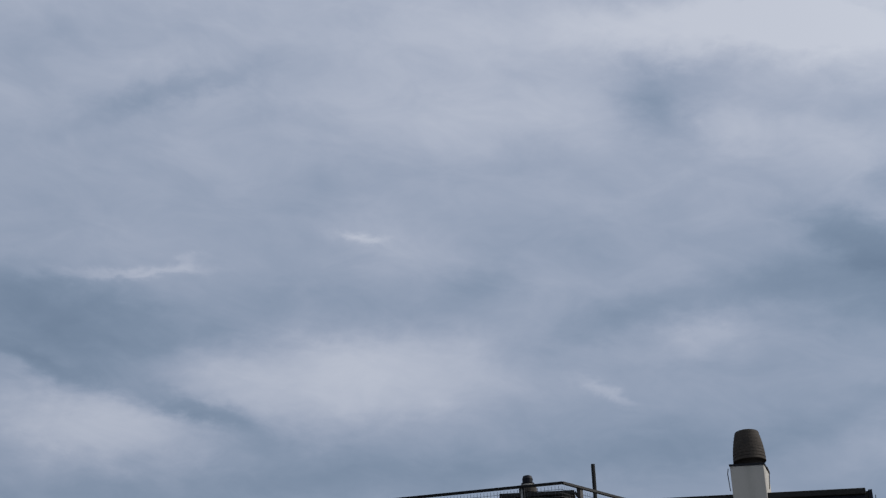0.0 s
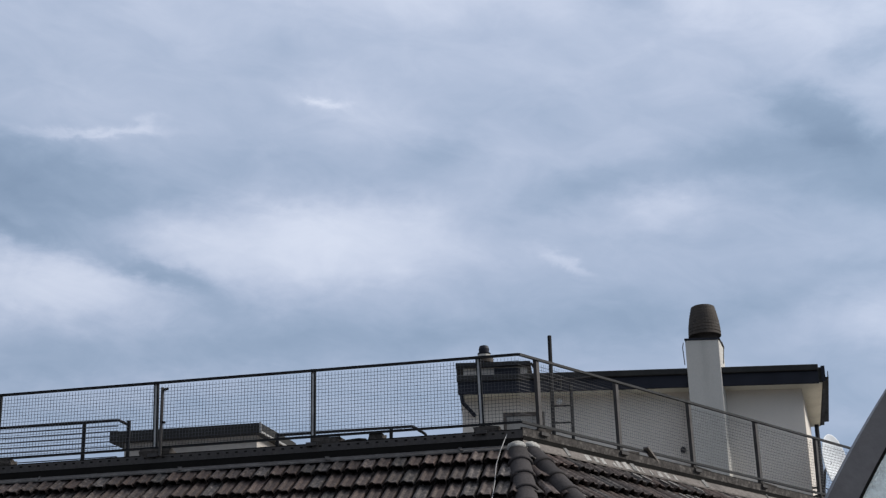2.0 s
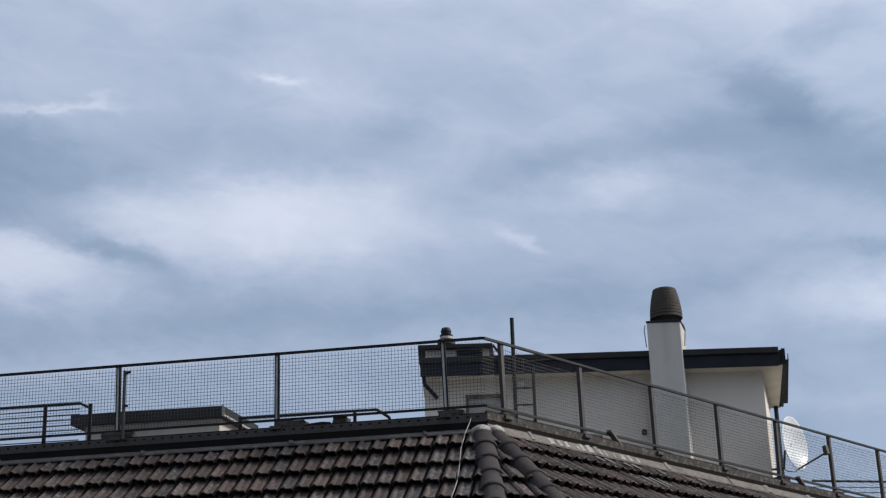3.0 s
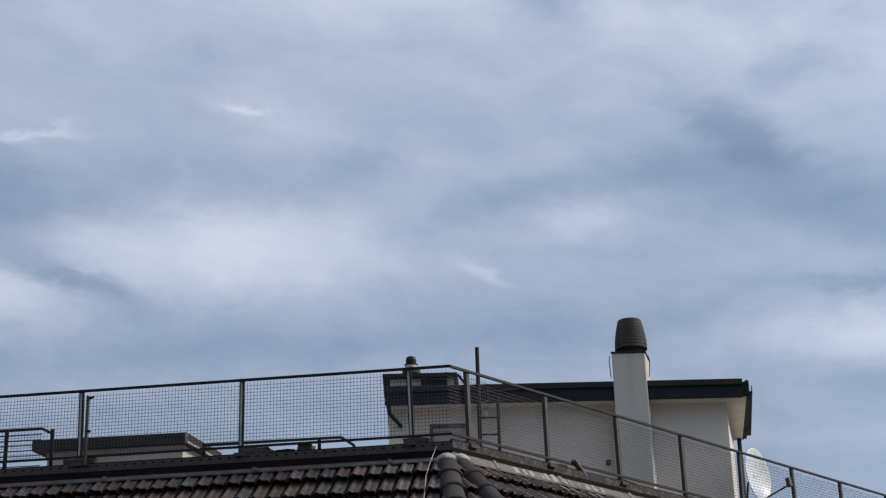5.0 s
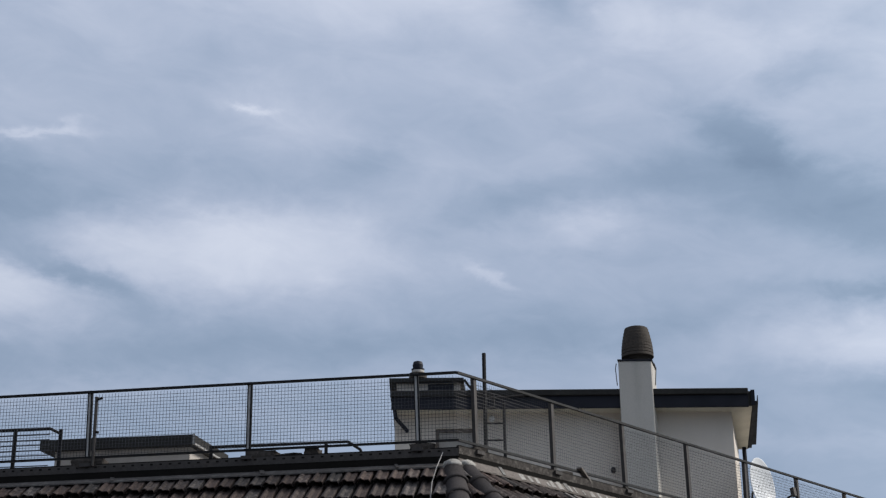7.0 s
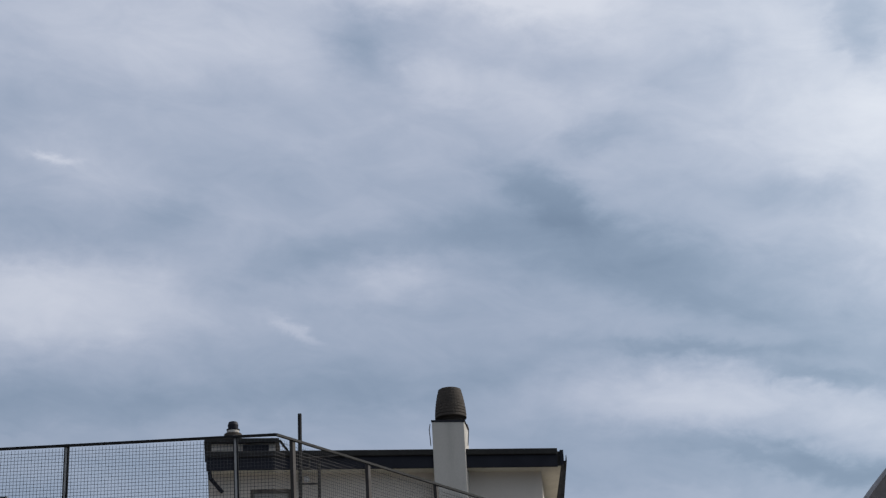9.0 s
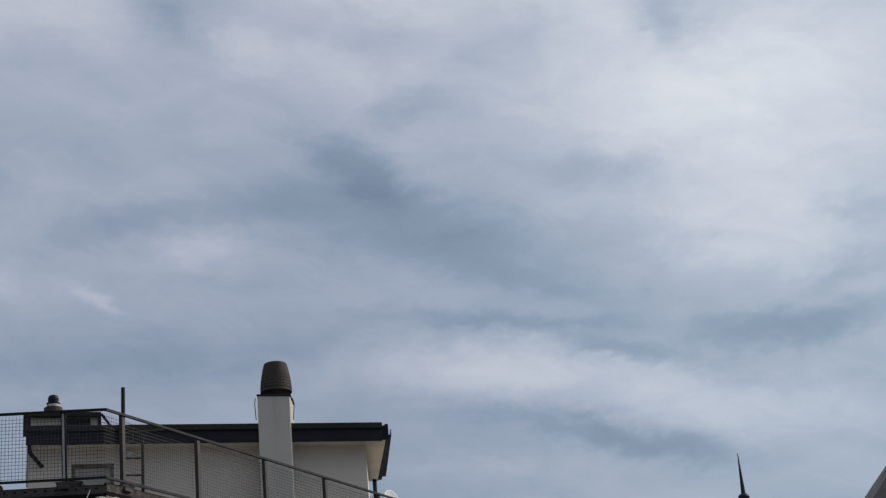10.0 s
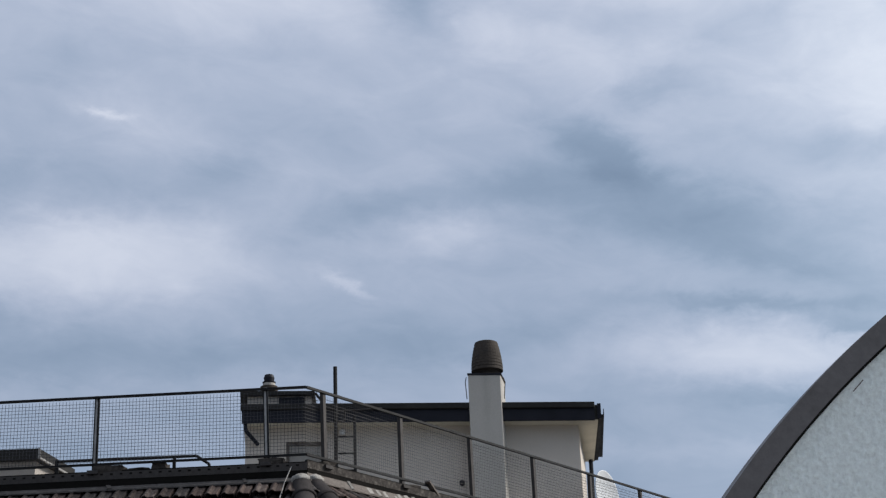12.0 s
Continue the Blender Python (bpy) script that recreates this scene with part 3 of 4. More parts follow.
def mossy_block(u, s, n, size, seed):
    rng = random.Random(seed)
    bm = bmesh.new()
    c = at3(CORNER + u * s - n * 0.12, FLOOR_Z - 0.03)
    bar(bm, c, c + Vector((0, 0, size[2])), size[0], size[1], up=(n.x, n.y, 0))
    bmesh.ops.subdivide_edges(bm, edges=bm.edges[:], cuts=2, use_grid_fill=True)
    for v in bm.verts:
        v.co += Vector((rng.uniform(-1, 1), rng.uniform(-1, 1), rng.uniform(-1, 0.6))) * 0.018
    ob = part("base_block", bm, MOSSY)
    return tagged(ob, "dark mossy concrete block at a fence post's foot", "block", "fence base blocks")


for i, (u, n, s, size) in enumerate((
        (U_LEFT, N_LEFT, 5.45, (0.46, 0.3, 0.13)), (U_LEFT, N_LEFT, 2.85, (0.42, 0.3, 0.13)), (U_LEFT, N_LEFT, 0.5, (0.36, 0.28, 0.12)),
        (U_LEFT, N_LEFT, 8.0, (0.5, 0.3, 0.15)), (U_LEFT, N_LEFT, 2.12, (0.2, 0.22, 0.15)), (U_LEFT, N_LEFT, 2.45, (0.4, 0.2, 0.07)),
        (U_RIGHT, N_RIGHT, 0.5, (0.3, 0.25, 0.12)), (U_RIGHT, N_RIGHT, 2.45, (0.45, 0.25, 0.1)), (U_RIGHT, N_RIGHT, 4.3, (0.45, 0.25, 0.1)),
        (U_RIGHT, N_RIGHT, 6.2, (0.45, 0.25, 0.1)), (U_RIGHT, N_RIGHT, 7.95, (0.3, 0.25, 0.14)), (U_RIGHT, N_RIGHT, 9.8, (0.4, 0.25, 0.1)))):
    mossy_block(u, s, n, size, i)


def plank(s, n_off, length, lift):
    """A short weathered board left leaning on the terrace edge."""
    p = CORNER + U_RIGHT * s - N_RIGHT * n_off
    q = p - U_RIGHT * length * 0.8 + N_RIGHT * 0.05
    bm = bmesh.new()
    bar(bm, at3(p, FLOOR_Z - 0.02), at3(q, FLOOR_Z + lift), 0.09, 0.03)
    return tagged(part("plank", bm, WEATHERED), "short pale weathered board leaning on the terrace edge", "board", "loose boards")


plank(3.15, 0.02, 0.42, 0.17)
plank(8.65, 0.02, 0.42, 0.15)


# ---- penthouse ----
FX0, FX1, FY = -0.33, 6.48, 29.02        # front edge of the flat roof
FZ0, FZ1 = 19.53, 19.87
WX0, WX1, WY = -0.27, 6.12, 29.42        # front wall
S_DIR = Vector((0.17, 0.985)).normalized()   # the far side runs back this way
DEPTH = 3.5
S_WALL = Vector((0.224, 0.975)).normalized()
penthouse = thing("penthouse", (3, 31, FLOOR_Z), "flat-roofed white rendered penthouse with dark fascia on the roof terrace", "penthouse")
back_r = Vector((WX1, WY)) + S_WALL * (DEPTH - 0.4)
DX0, DX1, DZ1 = 0.50, 1.28, 19.26
bm = bmesh.new()
# front wall in pieces round the door opening
box(bm, (WX0, WY, FLOOR_Z - 0.03), (DX0, WY + 0.3, FZ0 + 0.02))
box(bm, (DX1, WY, FLOOR_Z - 0.03), (WX1, WY + 0.3, FZ0 + 0.02))
box(bm, (DX0, WY, DZ1), (DX1, WY + 0.3, FZ0 + 0.02))
part("front_wall", bm, RENDER, penthouse, "off-white rendered wall")
bm = bmesh.new()
prism(bm, [(WX1 - 0.3, WY + 0.3), (WX1 + 0.069, WY + 0.3), tuple(back_r), (back_r.x - 0.35, back_r.y)], FLOOR_Z - 0.03, FZ0 + 0.02)
part("side_wall", bm, RENDER, penthouse)
bm = bmesh.new()
box(bm, (WX0, WY + 0.3, FLOOR_Z - 0.03), (WX0 + 0.3, back_r.y, FZ0 + 0.02))
part("side_wall", bm, RENDER, penthouse)
bm = bmesh.new()
box(bm, (WX0 + 0.3, back_r.y - 0.3, FLOOR_Z - 0.03), (back_r.x - 0.35, back_r.y, FZ0 + 0.02))
part("back_wall", bm, RENDER, penthouse)
fr = Vector((FX1 + 0.02, FY + 0.06))
fb = fr + S_DIR * DEPTH
outline = [(FX0 + 0.03, FY + 0.03), (FX1 - 0.02, FY + 0.03), (fb.x - 0.05, fb.y), (FX0 + 0.03, fb.y)]
bm = bmesh.new()
prism(bm, outline, FZ0 + 0.03, FZ1 - 0.03)
part("roof", bm, ROOFING, penthouse, "flat dark roof")
bm = bmesh.new()
prism(bm, [(FX0 + 0.04, FY + 0.05), (FX1 - 0.03, FY + 0.05), (fb.x - 0.08, fb.y - 0.02), (FX0 + 0.04, fb.y - 0.02)], FZ0 + 0.012, FZ0 + 0.028)
part("soffit", bm, SOFFIT, penthouse, "cream soffit boards")
bm = bmesh.new()
box(bm, (FX0, FY, FZ0), (FX1 - 0.1, FY + 0.04, FZ1 - 0.1), 0.006)
part("fascia", bm, FASCIA, penthouse, "dark blue-grey fascia board")
bm = bmesh.new()
box(bm, (FX0 - 0.02, FY - 0.05, FZ1 - 0.1), (FX1 - 0.1, FY + 0.05, FZ1 + 0.015), 0.01)
part("roof_edge", bm, ROOFING, penthouse, "dark metal roof edging")
bm = bmesh.new()
p, q = Vector((FX1 - 0.01, FY + 0.0)), Vector((FX1 - 0.01, FY)) + S_DIR * DEPTH
bar(bm, at3(p, FZ1 - 0.16), at3(q, FZ1 - 0.16), 0.07, 0.3)
part("side_fascia", bm, FASCIA, penthouse)
bm = bmesh.new()
p, q = p + Vector((0.055, 0.09)), q + Vector((0.10, 0.1))
for sgn, zz in ((-1, 0), (1, 0)):
    bar(bm, at3(p + Vector((0.05 * sgn, 0)), FZ1 - 0.15), at3(q + Vector((0.05 * sgn, 0)), FZ1 - 0.15), 0.012, 0.12)
bar(bm, at3(p, FZ1 - 0.21), at3(q, FZ1 - 0.21), 0.11, 0.012)
part("gutter", bm, FASCIA, penthouse, "dark metal box gutter")
bm = bmesh.new()
tube(bm, [at3(back_r + Vector((0.10, -0.1)), FZ0 + 0.02), at3(back_r + Vector((0.10, -0.1)), FLOOR_Z)], 0.09)
part("downpipe", bm, FASCIA, penthouse)
bm = bmesh.new()
tube(bm, [(FX0 + 0.06, FY + 0.1, FZ0 + 0.02), (FX0 + 0.08, FY + 0.1, FZ0 - 0.13), (FX0 + 0.30, WY - 0.05, FZ0 - 0.33)], 0.075)
part("downpipe", bm, FASCIA, penthouse, "dark bent rainwater pipe")
# door: frame, leaf and lintel
bm = bmesh.new()
for lo, hi in (((DX0, WY + 0.04, FLOOR_Z), (DX0 + 0.06, WY + 0.14, DZ1)), ((DX1 - 0.06, WY + 0.04, FLOOR_Z), (DX1, WY + 0.14, DZ1)),
               ((DX0 + 0.06, WY + 0.04, DZ1 - 0.06), (DX1 - 0.06, WY + 0.14, DZ1))):
    box(bm, lo, hi)
door = part("door_frame", bm, WEATHERED, penthouse, "dull grey-brown door frame")
bm = bmesh.new()
box(bm, (DX0 + 0.06, WY + 0.08, FLOOR_Z + 0.01), (DX1 - 0.06, WY + 0.12, DZ1 - 0.06), 0.005)
part("door_leaf", bm, DOOR, door, "grey painted door leaf")
bm = bmesh.new()
lathe(bm, (3.82, WY - 0.012, 18.43), [(0.02, -0.06), (0.05, -0.03), (0.05, 0.03), (0.02, 0.06)], 10)
part("wall_vent", bm, FASCIA, penthouse, "small dark vent hole cover")

# raised roof light over the penthouse
block = thing("roof_light", (0.35, 30.3, FZ1), "low raised roof light with thin dark roof slab and pale sides", "roof light")
bm = bmesh.new()
box(bm, (-0.24, 29.75, FZ1 - 0.02), (0.99, 31.0, 20.24))
part("upstand", bm, RENDER, block, "pale upstand")
bm = bmesh.new()
prism(bm, [(-0.38, 29.6), (1.05, 29.6), (1.14, 31.1), (-0.38, 31.1)], 20.24, 20.31)
part("roof_slab", bm, ROOFING, block, "thin dark roof slab")
bm = bmesh.new()
box(bm, (0.36, 29.72, FZ1 + 0.06), (0.86, 29.76, 20.22), 0.006)
part("window", bm, FASCIA, block, "dark glazed opening")
bm = bmesh.new()
bar(bm, (1.06, 29.65, 20.28), (1.22, 29.65, 20.06), 0.05, 0.04)
part("brace", bm, ROOFING, block)

# vent pot on the roof light
pot = thing("vent_pot", (0.17, 29.95, 20.31), "short weathered vent pipe with stacked dark cowl on the roof", "vent")
bm = bmesh.new()
lathe(bm, (0.17, 29.95, 20.31), [(0.13, -0.01), (0.13, 0.07), (0.175, 0.075), (0.175, 0.17), (0.165, 0.185)], 20)
part("collar", bm, CLAY_POT, pot, "brown collar")
bm = bmesh.new()
lathe(bm, (0.17, 29.95, 20.31), [(0.12, 0.18), (0.12, 0.245), (0.1, 0.25)], 20)
part("neck", bm, CHIMNEY, pot, "pale neck")
bm = bmesh.new()
lathe(bm, (0.17, 29.95, 20.31), [(0.125, 0.25), (0.13, 0.275), (0.095, 0.285), (0.105, 0.36), (0.085, 0.42), (0.03, 0.44)], 20)
part("cowl", bm, FASCIA, pot, "dark cowl")

# chimney
chimney = thing("chimney", (4.27, 29.25, FLOOR_Z), "tall rendered chimney with brown barrel-shaped pot beside the penthouse wall", "chimney")
CX0, CX1, CY, CZ = 3.955, 4.63, 28.95, 20.42
bm = bmesh.new()
prism(bm, [(CX0, CY), (CX1 - 0.045, CY), (CX1 - 0.045 + 0.165, CY + 0.62), (CX0 + 0.165, CY + 0.62)], FLOOR_Z - 0.03, CZ)
bmesh.ops.bevel(bm, geom=bm.edges[:], offset=0.012, segments=1, affect="EDGES")
part("shaft", bm, CHIMNEY, chimney, "pale grey rendered shaft")
bm = bmesh.new()
prism(bm, [(CX0 - 0.015, CY - 0.015), (CX1 - 0.03, CY - 0.015), (CX1 + 0.14, CY + 0.635), (CX0 + 0.15, CY + 0.635)], CZ, CZ + 0.03)
part("cap_plate", bm, FASCIA, chimney, "dark cover plate")
bm = bmesh.new()
prof = [(0.205, 0.0), (0.195, 0.06), (0.225, 0.10), (0.285, 0.122), (0.305, 0.118)]
for k in range(9):
    z0 = 0.125 + k * 0.062
    r = 0.31 - 0.072 * (k / 8.0) ** 1.8
    prof += [(r, z0), (r - 0.004, z0 + 0.05), (r - 0.013, z0 + 0.056)]
prof += [(0.222, 0.70), (0.2, 0.712), (0.17, 0.70)]
lathe(bm, (4.375, CY + 0.31, CZ + 0.03), prof, 32)
part("pot", bm, CLAY_POT, chimney, "brown ribbed barrel-shaped clay pot")
for sx in (CX0 - 0.022, CX1 + 0.022):
    bm = bmesh.new()
    tube(bm, [(sx, CY + 0.1, CZ - 0.02), (sx + (0.03 if sx > 4.3 else -0.02), CY + 0.1, CZ - 0.12), (sx, CY + 0.1, CZ - 0.45)], 0.018, 6)
    part("strap", bm, STEEL, chimney, "thin metal strap")

# small round lamp under the eaves
lamp = thing("wall_lamp", (1.62, WY - 0.1, 19.42), "small white round wall lamp under the dark eaves", "lamp")
bm = bmesh.new()
lathe(bm, (1.56, WY - 0.08, 19.42), [(0.01, -0.06), (0.045, -0.045), (0.06, 0.0), (0.045, 0.045), (0.01, 0.06)], 14)
part("globe", bm, DISH, lamp, "white globe", smooth=True)
bm = bmesh.new()
bar(bm, (1.56, WY - 0.08, 19.44), (1.56, WY + 0.005, 19.5), 0.03, 0.03)
part("bracket", bm, DARK_STEEL, lamp)

# ladder with one tall stile
ladder = thing("ladder", (1.6, 28.9, FLOOR_Z), "dark steel wall ladder with one stile rising as a mast", "ladder")
bm = bmesh.new()
tube(bm, [(1.42, 28.9, FLOOR_Z - 0.03), (1.42, 28.9, 20.58)], 0.075, 8)
part("stile", bm, DARK_STEEL, ladder, "tall dark stile")
bm = bmesh.new()
tube(bm, [(1.775, 28.9, FLOOR_Z - 0.03), (1.775, 28.9, 19.62)], 0.06, 8)
part("stile", bm, DARK_STEEL, ladder)
for z in (17.3, 17.62, 17.94, 18.26, 18.58, 18.90, 19.22):
    bm = bmesh.new()
    tube(bm, [(1.42, 28.9, z), (1.775, 28.9, z)], 0.034, 8)
    part("rung", bm, DARK_STEEL, ladder)
bm = bmesh.new()
tube(bm, [(1.42, 28.9, 19.50), (1.60, 28.95, 19.55)], 0.035, 8)
tube(bm, [(1.60, 28.98, 19.55), (1.60, 28.98, 19.80)], 0.03, 8)
tube(bm, [(1.42, 28.95, 19.72), (2.3, 28.95, 19.78)], 0.03, 8)
part("wall_bracket", bm, STEEL, ladder)

# ---- hatch house at the back of the terrace ----
hatch = thing("stair_hatch", (-5.0, 26.0, FLOOR_Z), "low stair hatch with pale walls under a dark metal roof slab", "roof hatch")
HC = Vector((-3.35, 24.65))
HU = Vector((-0.992, 0.125)).normalized()
HV = Vector((0.25, 0.968)).normalized()
HZ = 18.0
corners = [HC, HC + HU * 2.5, HC + HU * 2.5 + HV * 1.5, HC + HV * 1.5]
bm = bmesh.new()
prism(bm, [tuple(p) for p in corners], HZ - 0.17, HZ)
part("roof_slab", bm, ROOFING, hatch, "dark metal roof slab")
ins = [HC + HU * 0.1 + HV * 0.12, HC + HU * 2.3 + HV * 0.12, HC + HU * 2.3 + HV * 1.4, HC + HU * 0.1 + HV * 1.4]
bm = bmesh.new()
prism(bm, [tuple(p) for p in ins], FLOOR_Z - 0.03, HZ - 0.165)
part("wall", bm, HATCH_SHADED, hatch, "rendered wall with its shade put into a darker colour")
bm = bmesh.new()
bar(bm, at3(HC + Vector((0.015, -0.015)), HZ - 0.155), at3(HC + HV * 1.5 + Vector((0.015, -0.015)), HZ - 0.155), 0.025, 0.03)
bar(bm, at3(HC + Vector((0.005, -0.02)), HZ - 0.17), at3(HC + Vector((0.005, -0.02)), HZ), 0.03, 0.03)
part("edge_trim", bm, STEEL_PALE, hatch, "pale metal edge trim")


def low_rail(label, pts, posts, z, bars, at):
    ob = thing("handrail", at3(at, FLOOR_Z), label, "handrail", "inner handrails")
    bm = bmesh.new()
    tube(bm, pts, 0.045, 8)
    part("top_rail", bm, DARK_STEEL, ob)
    for p in posts:
        bm = bmesh.new()
        bar(bm, at3(p, FLOOR_Z - 0.03), at3(p, z), 0.05, 0.05)
        part("post", bm, DARK_STEEL, ob)
    for zz in bars:
        bm = bmesh.new()
        a, b = Vector(pts[0]).to_2d(), Vector(pts[1]).to_2d()
        bar(bm, at3(a, zz), at3(b, zz), 0.014, 0.014)
        part("line", bm, WIRE, ob)


low_rail("low dark steel handrail with thin horizontal lines", [(-9.2, 24.35, 17.9), (-5.41, 23.83, 17.9), (-5.26, 23.88, 17.83)],
         [Vector((-8.4, 24.22)), Vector((-5.95, 23.87)), Vector((-5.26, 23.88))], 17.9, [17.25 + 0.08 * k for k in range(8)], Vector((-6, 23.9)))
low_rail("low dark bent pipe rail behind the fence", [(-2.95, 23.8, 17.58), (-0.87, 23.6, 17.6), (-0.68, 23.58, 17.47), (-0.6, 23.58, 17.1)],
         [Vector((-2.95, 23.8)), Vector((-1.2, 23.63))], 17.6, [], Vector((-1.2, 23.63)))
low_rail("low dark steel handrail at the far terrace edge", [(7.2, 31.0, 17.72), (13.5, 32.4, 17.72), (13.6, 32.5, 17.72)],
         [Vector((8.9, 31.38)), Vector((11.3, 31.9))], 17.72, [17.3, 17.4, 17.5, 17.6], Vector((9, 31.4)))

# slim pole beside a fence post
pole = thing("aerial_pole", (-4.53, 22.78, FLOOR_Z), "slim grey aerial pole with small clamps beside the fence", "pole")
bm = bmesh.new()
tube(bm, [(-4.53, 22.85, FLOOR_Z - 0.03), (-4.53, 22.85, 18.12)], 0.05, 8)
part("shaft", bm, STEEL, pole)
bm = bmesh.new()
tube(bm, [(-4.53, 22.85, 18.08), (-4.44, 22.83, 18.1)], 0.04, 6)
tube(bm, [(-4.53, 22.85, 17.6), (-4.47, 22.83, 17.58)], 0.04, 6)
part("clamp", bm, DARK_STEEL, pole)

# ---- satellite dish ----
dish = thing("satellite_dish", (6.6, 29.6, FLOOR_Z), "white offset satellite dish on a bent arm by the penthouse", "satellite dish")
DC = Vector((6.56, 29.4, 18.12))
DN = Vector((0.76, -0.60, 0.07)).normalized()
dq = DN.to_track_quat("Z", "Y")
bm = bmesh.new()
rings = []
for r in (0.0, 0.12, 0.24, 0.34, 0.42, 0.47, 0.485):
    rings.append([bm.verts.new(DC + dq @ Vector((r * math.cos(k * math.tau / 36), r * 1.06 * math.sin(k * math.tau / 36), 0.42 * r * r - 0.06))) for k in range(36)] if r else
                 [bm.verts.new(DC + dq @ Vector((0, 0, -0.06)))])
for k in range(36):
    bm.faces.new((rings[0][0], rings[1][k], rings[1][(k + 1) % 36]))
for p_, q_ in zip(rings[1:], rings[2:]):
    for k in range(36):
        bm.faces.new((p_[k], q_[k], q_[(k + 1) % 36], p_[(k + 1) % 36]))
reflector = part("reflector", bm, DISH, dish, "white reflector", smooth=True)
mod = reflector.modifiers.new("solid", "SOLIDIFY")
mod.thickness = 0.012
low = DC + Vector((0.02, -0.06, -0.5))
lnb = Vector((7.12, 29.1, 17.89))
bm = bmesh.new()
tube(bm, [low, lnb], 0.035, 8)
part("arm", bm, STEEL, dish, "grey feed arm")
bm = bmesh.new()
bar(bm, lnb - Vector((0.02, 0, 0.05)), lnb + Vector((-0.04, 0.02, 0.11)), 0.08, 0.08)
part("feed_horn", bm, STEEL, dish)
bm = bmesh.new()
tube(bm, [DC - DN * 0.05, DC - DN * 0.16 + Vector((0, 0.1, -0.1)), Vector((6.42, 29.75, 17.72)), Vector((6.17, 29.75, 17.72))], 0.045, 8)
part("mount", bm, DARK_STEEL, dish, "dark bent mount")
bm = bmesh.new()
tube(bm, [Vector((6.3, 29.5, 17.72)), Vector((6.42, 29.4, 17.6)), Vector((6.55, 29.35, 17.58)), low], 0.016, 6)
part("cable", bm, UNDERLAY, dish)

# ---- distant church spires ----
def spire(label, x, y, tip_z, ball_z, ball_r, base_r, mat):
    ob = thing("spire", (x, y, 0), label, "spire")
    bm = bmesh.new()
    lathe(bm, (x, y, 0), [(base_r, ball_z - 9), (0.20, ball_z - 0.25), (0.16, ball_z)], 16)
    part("shaft", bm, mat, ob)
    bm = bmesh.new()
    lathe(bm, (x, y, ball_z), [(0.12, -0.22), (ball_r * 0.8, -0.16), (ball_r, 0), (ball_r * 0.8, 0.15), (0.12, 0.22)], 20)
    part("ball", bm, mat, ob, smooth=True)
    bm = bmesh.new()
    lathe(bm, (x, y, ball_z), [(0.14, 0.15), (0.085, 1.2), (0.02, tip_z - ball_z)], 12)
    part("needle", bm, mat, ob)
    bm = bmesh.new()
    box(bm, (x - 3, y - 3, 0), (x + 3, y + 3, ball_z - 9))
    part("tower", bm, PLAIN_WALL, ob, "plain tower")


spire("dark slender church spire with a ball under its needle", 41.03, 85, 33.08, 30.4, 0.35, 0.44, COPPER)


def cross(label, x, y, top, kind):
    ob = thing("roof_cross", (x, y, 0), label, "cross")
    bm = bmesh.new()
    s = 0.36
    bar(bm, (x, y, top - 1.6), (x, y, top), 0.11, 0.11)
    part("shaft", bm, GILT, ob)
    if kind:
        bm = bmesh.new()
        bar(bm, (x - s, y, top - 0.5), (x + s, y, top - 0.5), 0.11, 0.11)
        for dx, dz in ((-s, -0.5), (s, -0.5), (0, 0)):
            bar(bm, (x + dx - 0.08, y, top + dz), (x + dx + 0.08, y, top + dz), 0.17, 0.17)
        part("arms", bm, GILT, ob)
    else:
        bm = bmesh.new()
        bar(bm, (x - 0.16, y, top - 0.08), (x + 0.14, y, top - 0.08), 0.06, 0.22)
        part("vane", bm, GILT, ob)
        bm = bmesh.new()
        bar(bm, (x - 0.38, y, top - 0.45), (x - 0.02, y, top - 0.45), 0.05, 0.14)
        part("pointer", bm, GILT, ob)
    bm = bmesh.new()
    lathe(bm, (x, y, top - 1.2), [(0.08, -0.24), (0.22, -0.1), (0.22, 0.08), (0.06, 0.22)], 14)
    part("ball", bm, GILT, ob, smooth=True)
    bm = bmesh.new()
    lathe(bm, (x, y, 0), [(3.0, 0), (3.0, top - 12), (0.08, top - 1.42)], 12)
    part("turret", bm, COPPER, ob, "dark pointed turret")


cross("pale metal cross on a far turret", 48.62, 120, 35.85, True)
cross("pale metal weather vane on a far turret", 46.67, 100, 31.95, False)

# ---- the near arched gable beside the balcony ----
# floor out of view, added as a pale reflector to brighten the gable
bm = bmesh.new()
prism(bm, [(-3.5, -3.0), (6.5, -3.0), (6.5, 3.4), (-3.5, 3.4)], 10.1, 10.35)
tagged(part("balcony_floor", bm, BOUNCE_PAVING), "unseen balcony floor, made pale to bounce light onto the gable", "floor", kind="structure")
bm = bmesh.new()
prism(bm, [(-3.4, -2.9), (6.4, -2.9), (6.4, 3.3), (-3.4, 3.3)], 0.0, 10.1)
tagged(part("wall_south", bm, PLAIN_WALL), "plain rendered wall under the balcony", "wall", kind="structure")
GX, GZ, GR, GY = 2.283, 11.345, 1.64, 2.232
gable = thing("arched_gable", (GX, GY + 0.1, 10.35), "white stuccoed arched gable with a dark grey metal edge", "gable")


def arc(r, steps=180):
    return [(GX - r * math.cos(math.pi * k / steps), GZ + r * math.sin(math.pi * k / steps)) for k in range(steps + 1)]


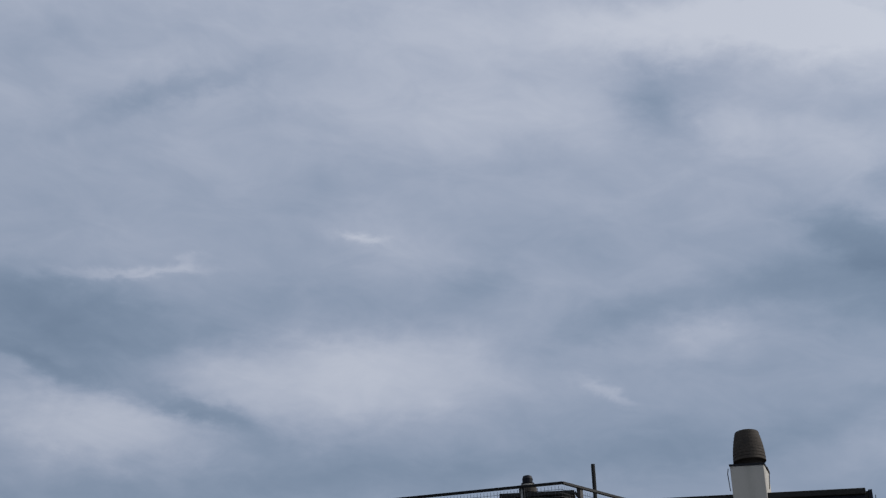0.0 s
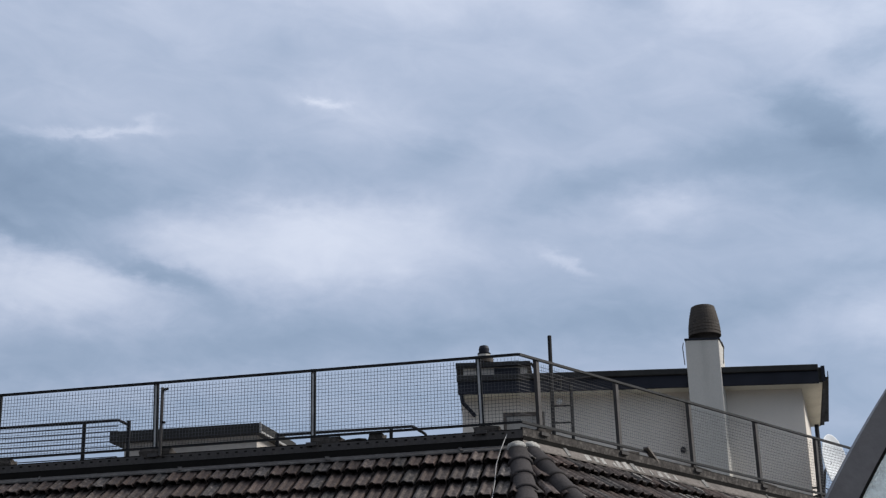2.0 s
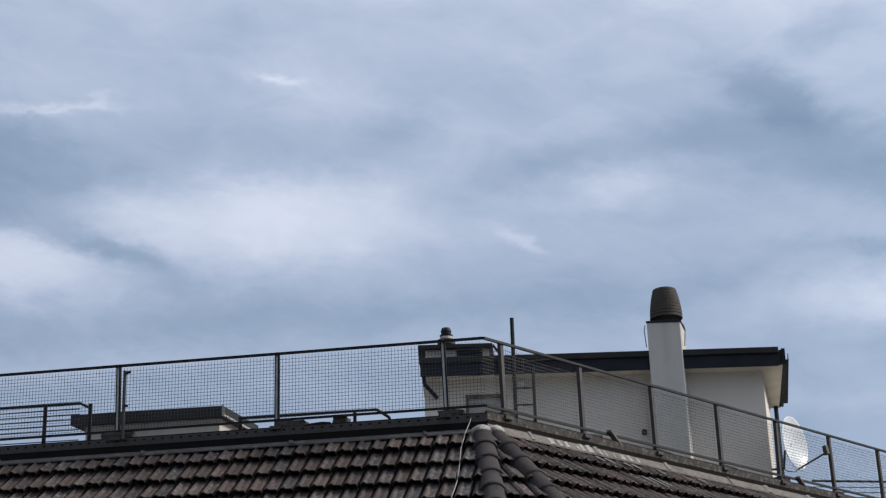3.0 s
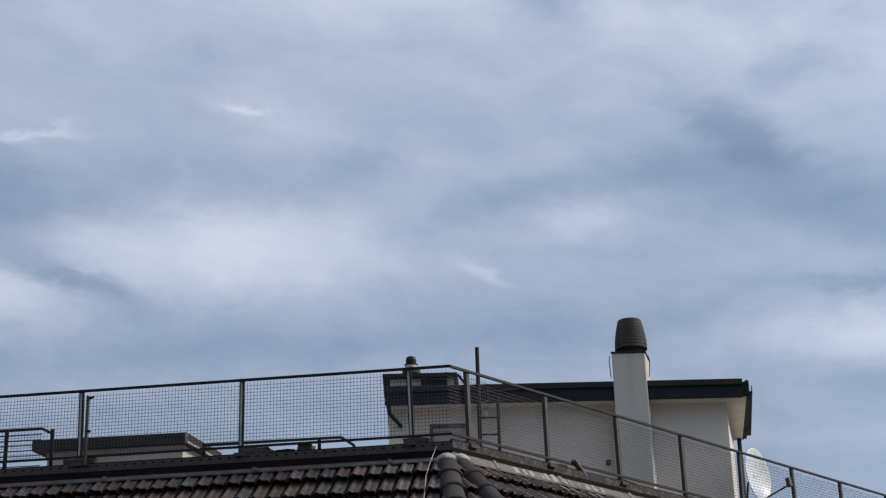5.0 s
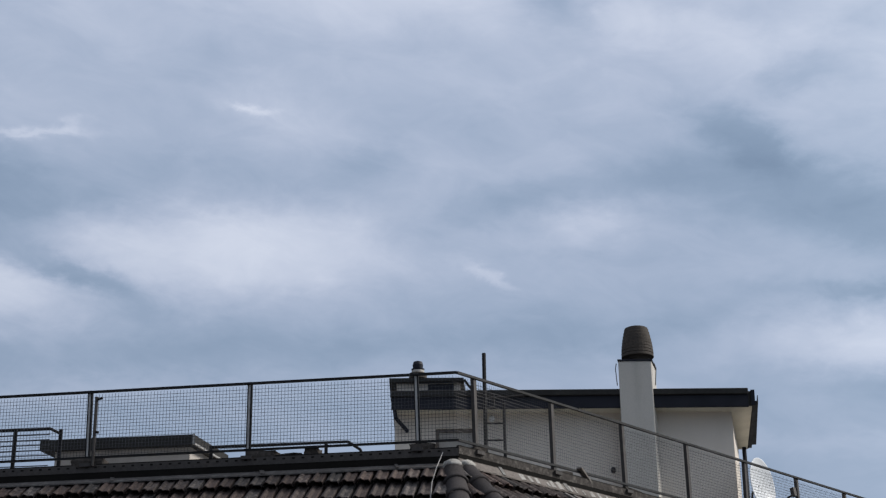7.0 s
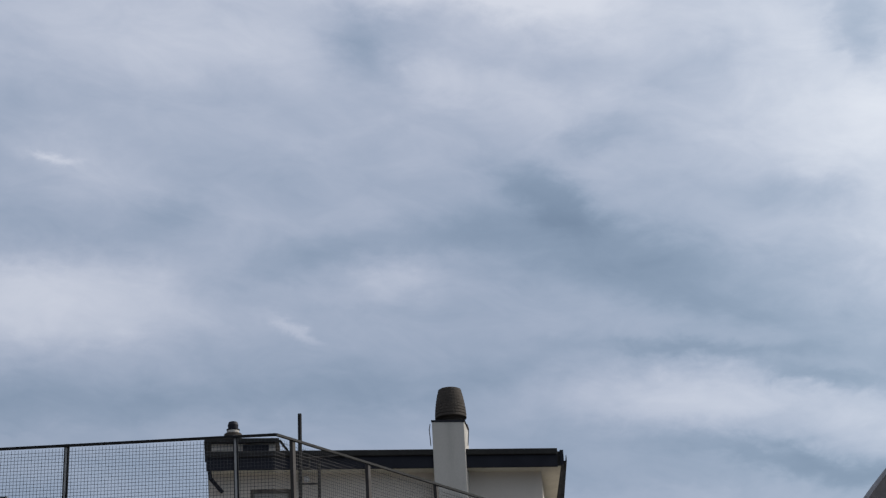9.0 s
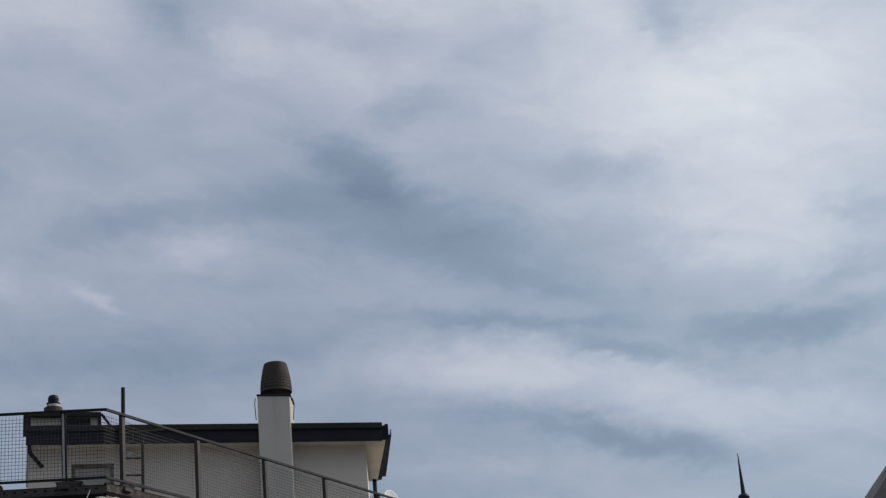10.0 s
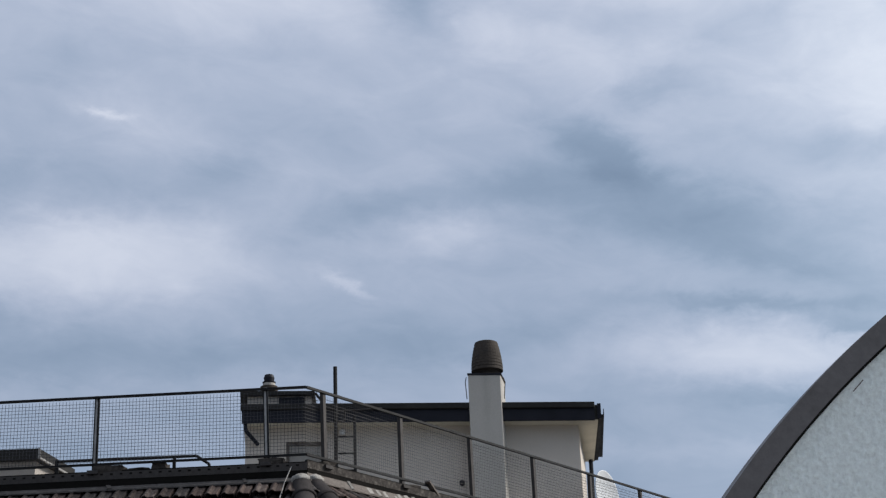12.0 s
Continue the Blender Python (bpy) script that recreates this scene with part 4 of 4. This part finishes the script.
def arch_solid(bm, r, y0, y1, z0):
    pts = [(GX - r, z0)] + arc(r) + [(GX + r, z0)]
    f, b = [bm.verts.new((x, y0, z)) for x, z in pts], [bm.verts.new((x, y1, z)) for x, z in pts]
    for k in range(len(pts)):
        j = (k + 1) % len(pts)
        bm.faces.new((f[k], f[j], b[j], b[k]))
    bm.faces.new(f)
    bm.faces.new(b[::-1])


bm = bmesh.new()
arch_solid(bm, GR - 0.0362, GY + 0.012, GY + 0.04, 10.35)
part("stucco_field", bm, STUCCO, gable, "white rough stucco")


def arch_band(bm, r0, r1, y0, y1):
    loops = [[bm.verts.new((x, y, z)) for x, z in arc(r)] for r, y in ((r0, y0), (r1, y0), (r1, y1), (r0, y1))]
    n = len(loops[0])
    for a in range(4):
        b = (a + 1) % 4
        for k in range(n - 1):
            bm.faces.new((loops[a][k], loops[a][k + 1], loops[b][k + 1], loops[b][k]))


bm = bmesh.new()
arch_band(bm, GR - 0.0325, GR, GY, GY + 0.045)
part("edge_trim", bm, TRIM, gable, "dark grey curved metal edge")
bm = bmesh.new()
arch_band(bm, GR - 0.0366, GR - 0.033, GY + 0.006, GY + 0.035)
part("shadow_joint", bm, UNDERLAY, gable, "black joint")

bm = bmesh.new()
bar(bm, (1.2097, GY + 0.0115, 12.5196), (1.2268, GY + 0.0115, 12.5370), 0.0014, 0.0014)
part("scratch", bm, TRIM, gable, "short dark scratch in the stucco")

# lightning conductor running down the tiles beside the hip
cable = thing("lightning_cable", at3(A_TOP + U_LEFT * 0.22, EDGE_Z), "thin pale lightning conductor wire lying on the roof tiles", "cable")
bm = bmesh.new()
c0 = A_TOP + U_LEFT * 0.22
pts = [at3(CORNER + U_LEFT * 0.2, FLOOR_Z - 0.02), at3(c0 + N_LEFT * 0.12, EDGE_Z + 0.06)]
for k in range(1, 12):
    pts.append(slope_point(c0 + U_LEFT * (0.02 * math.sin(k * 1.7)), 0.12 + k * 0.3, N_LEFT, 0.15 + 0.012 * math.sin(k * 2.1)))
tube(bm, pts, 0.014, 6)
part("wire", bm, STEEL_PALE, cable)

# pale patches on the flashing, and pale runs along a few tile ridges below it
pale_rng = random.Random(11)
for k in range(12):
    at = 1.35 + 0.19 * k + pale_rng.uniform(-0.05, 0.05)
    reach = pale_rng.uniform(0.45, 1.0)
    p, q = at3(off_corner(0.024) + U_RIGHT * at, FLOOR_Z - 0.137), at3(off_corner(0.157) + U_RIGHT * (at + 0.03), EDGE_Z + 0.092)
    bm = bmesh.new()
    bar(bm, q + (p - q) * reach, q, pale_rng.uniform(0.02, 0.08), 0.006)
    part("lime_patch", bm, MORTAR, house, "pale patch on the flashing")
down = Vector((N_RIGHT.x * math.cos(PITCH), N_RIGHT.y * math.cos(PITCH), -math.sin(PITCH)))
proud = Vector((N_RIGHT.x * math.sin(PITCH), N_RIGHT.y * math.sin(PITCH), math.cos(PITCH)))
for k, row, d0, d1 in ((9, 0, 0.12, 0.32), (10, 0, 0.12, 0.33), (12, 0, 0.14, 0.33), (13, 0, 0.12, 0.33), (13, 1, 0.4, 0.72),
                       (14, 1, 0.38, 0.77), (15, 1, 0.36, 0.66), (16, 0, 0.12, 0.31), (21, 0, 0.13, 0.33)):
    ends = []
    for d in (d0, d1):
        lift = 0.116 * (d + 0.22 - row * TE) / TL + 0.056
        ends.append(at3(B_TOP + U_RIGHT * ((k + 0.36) * TW), EDGE_Z) + down * d + proud * lift)
    bm = bmesh.new()
    bar(bm, ends[0], ends[1], 0.032, 0.008, up=proud)
    part("lime_run", bm, MORTAR, house, "pale run on the tiles")

# tiles last
build_roof()
hip(A_TOP, H1)
hip(B_TOP, H2)
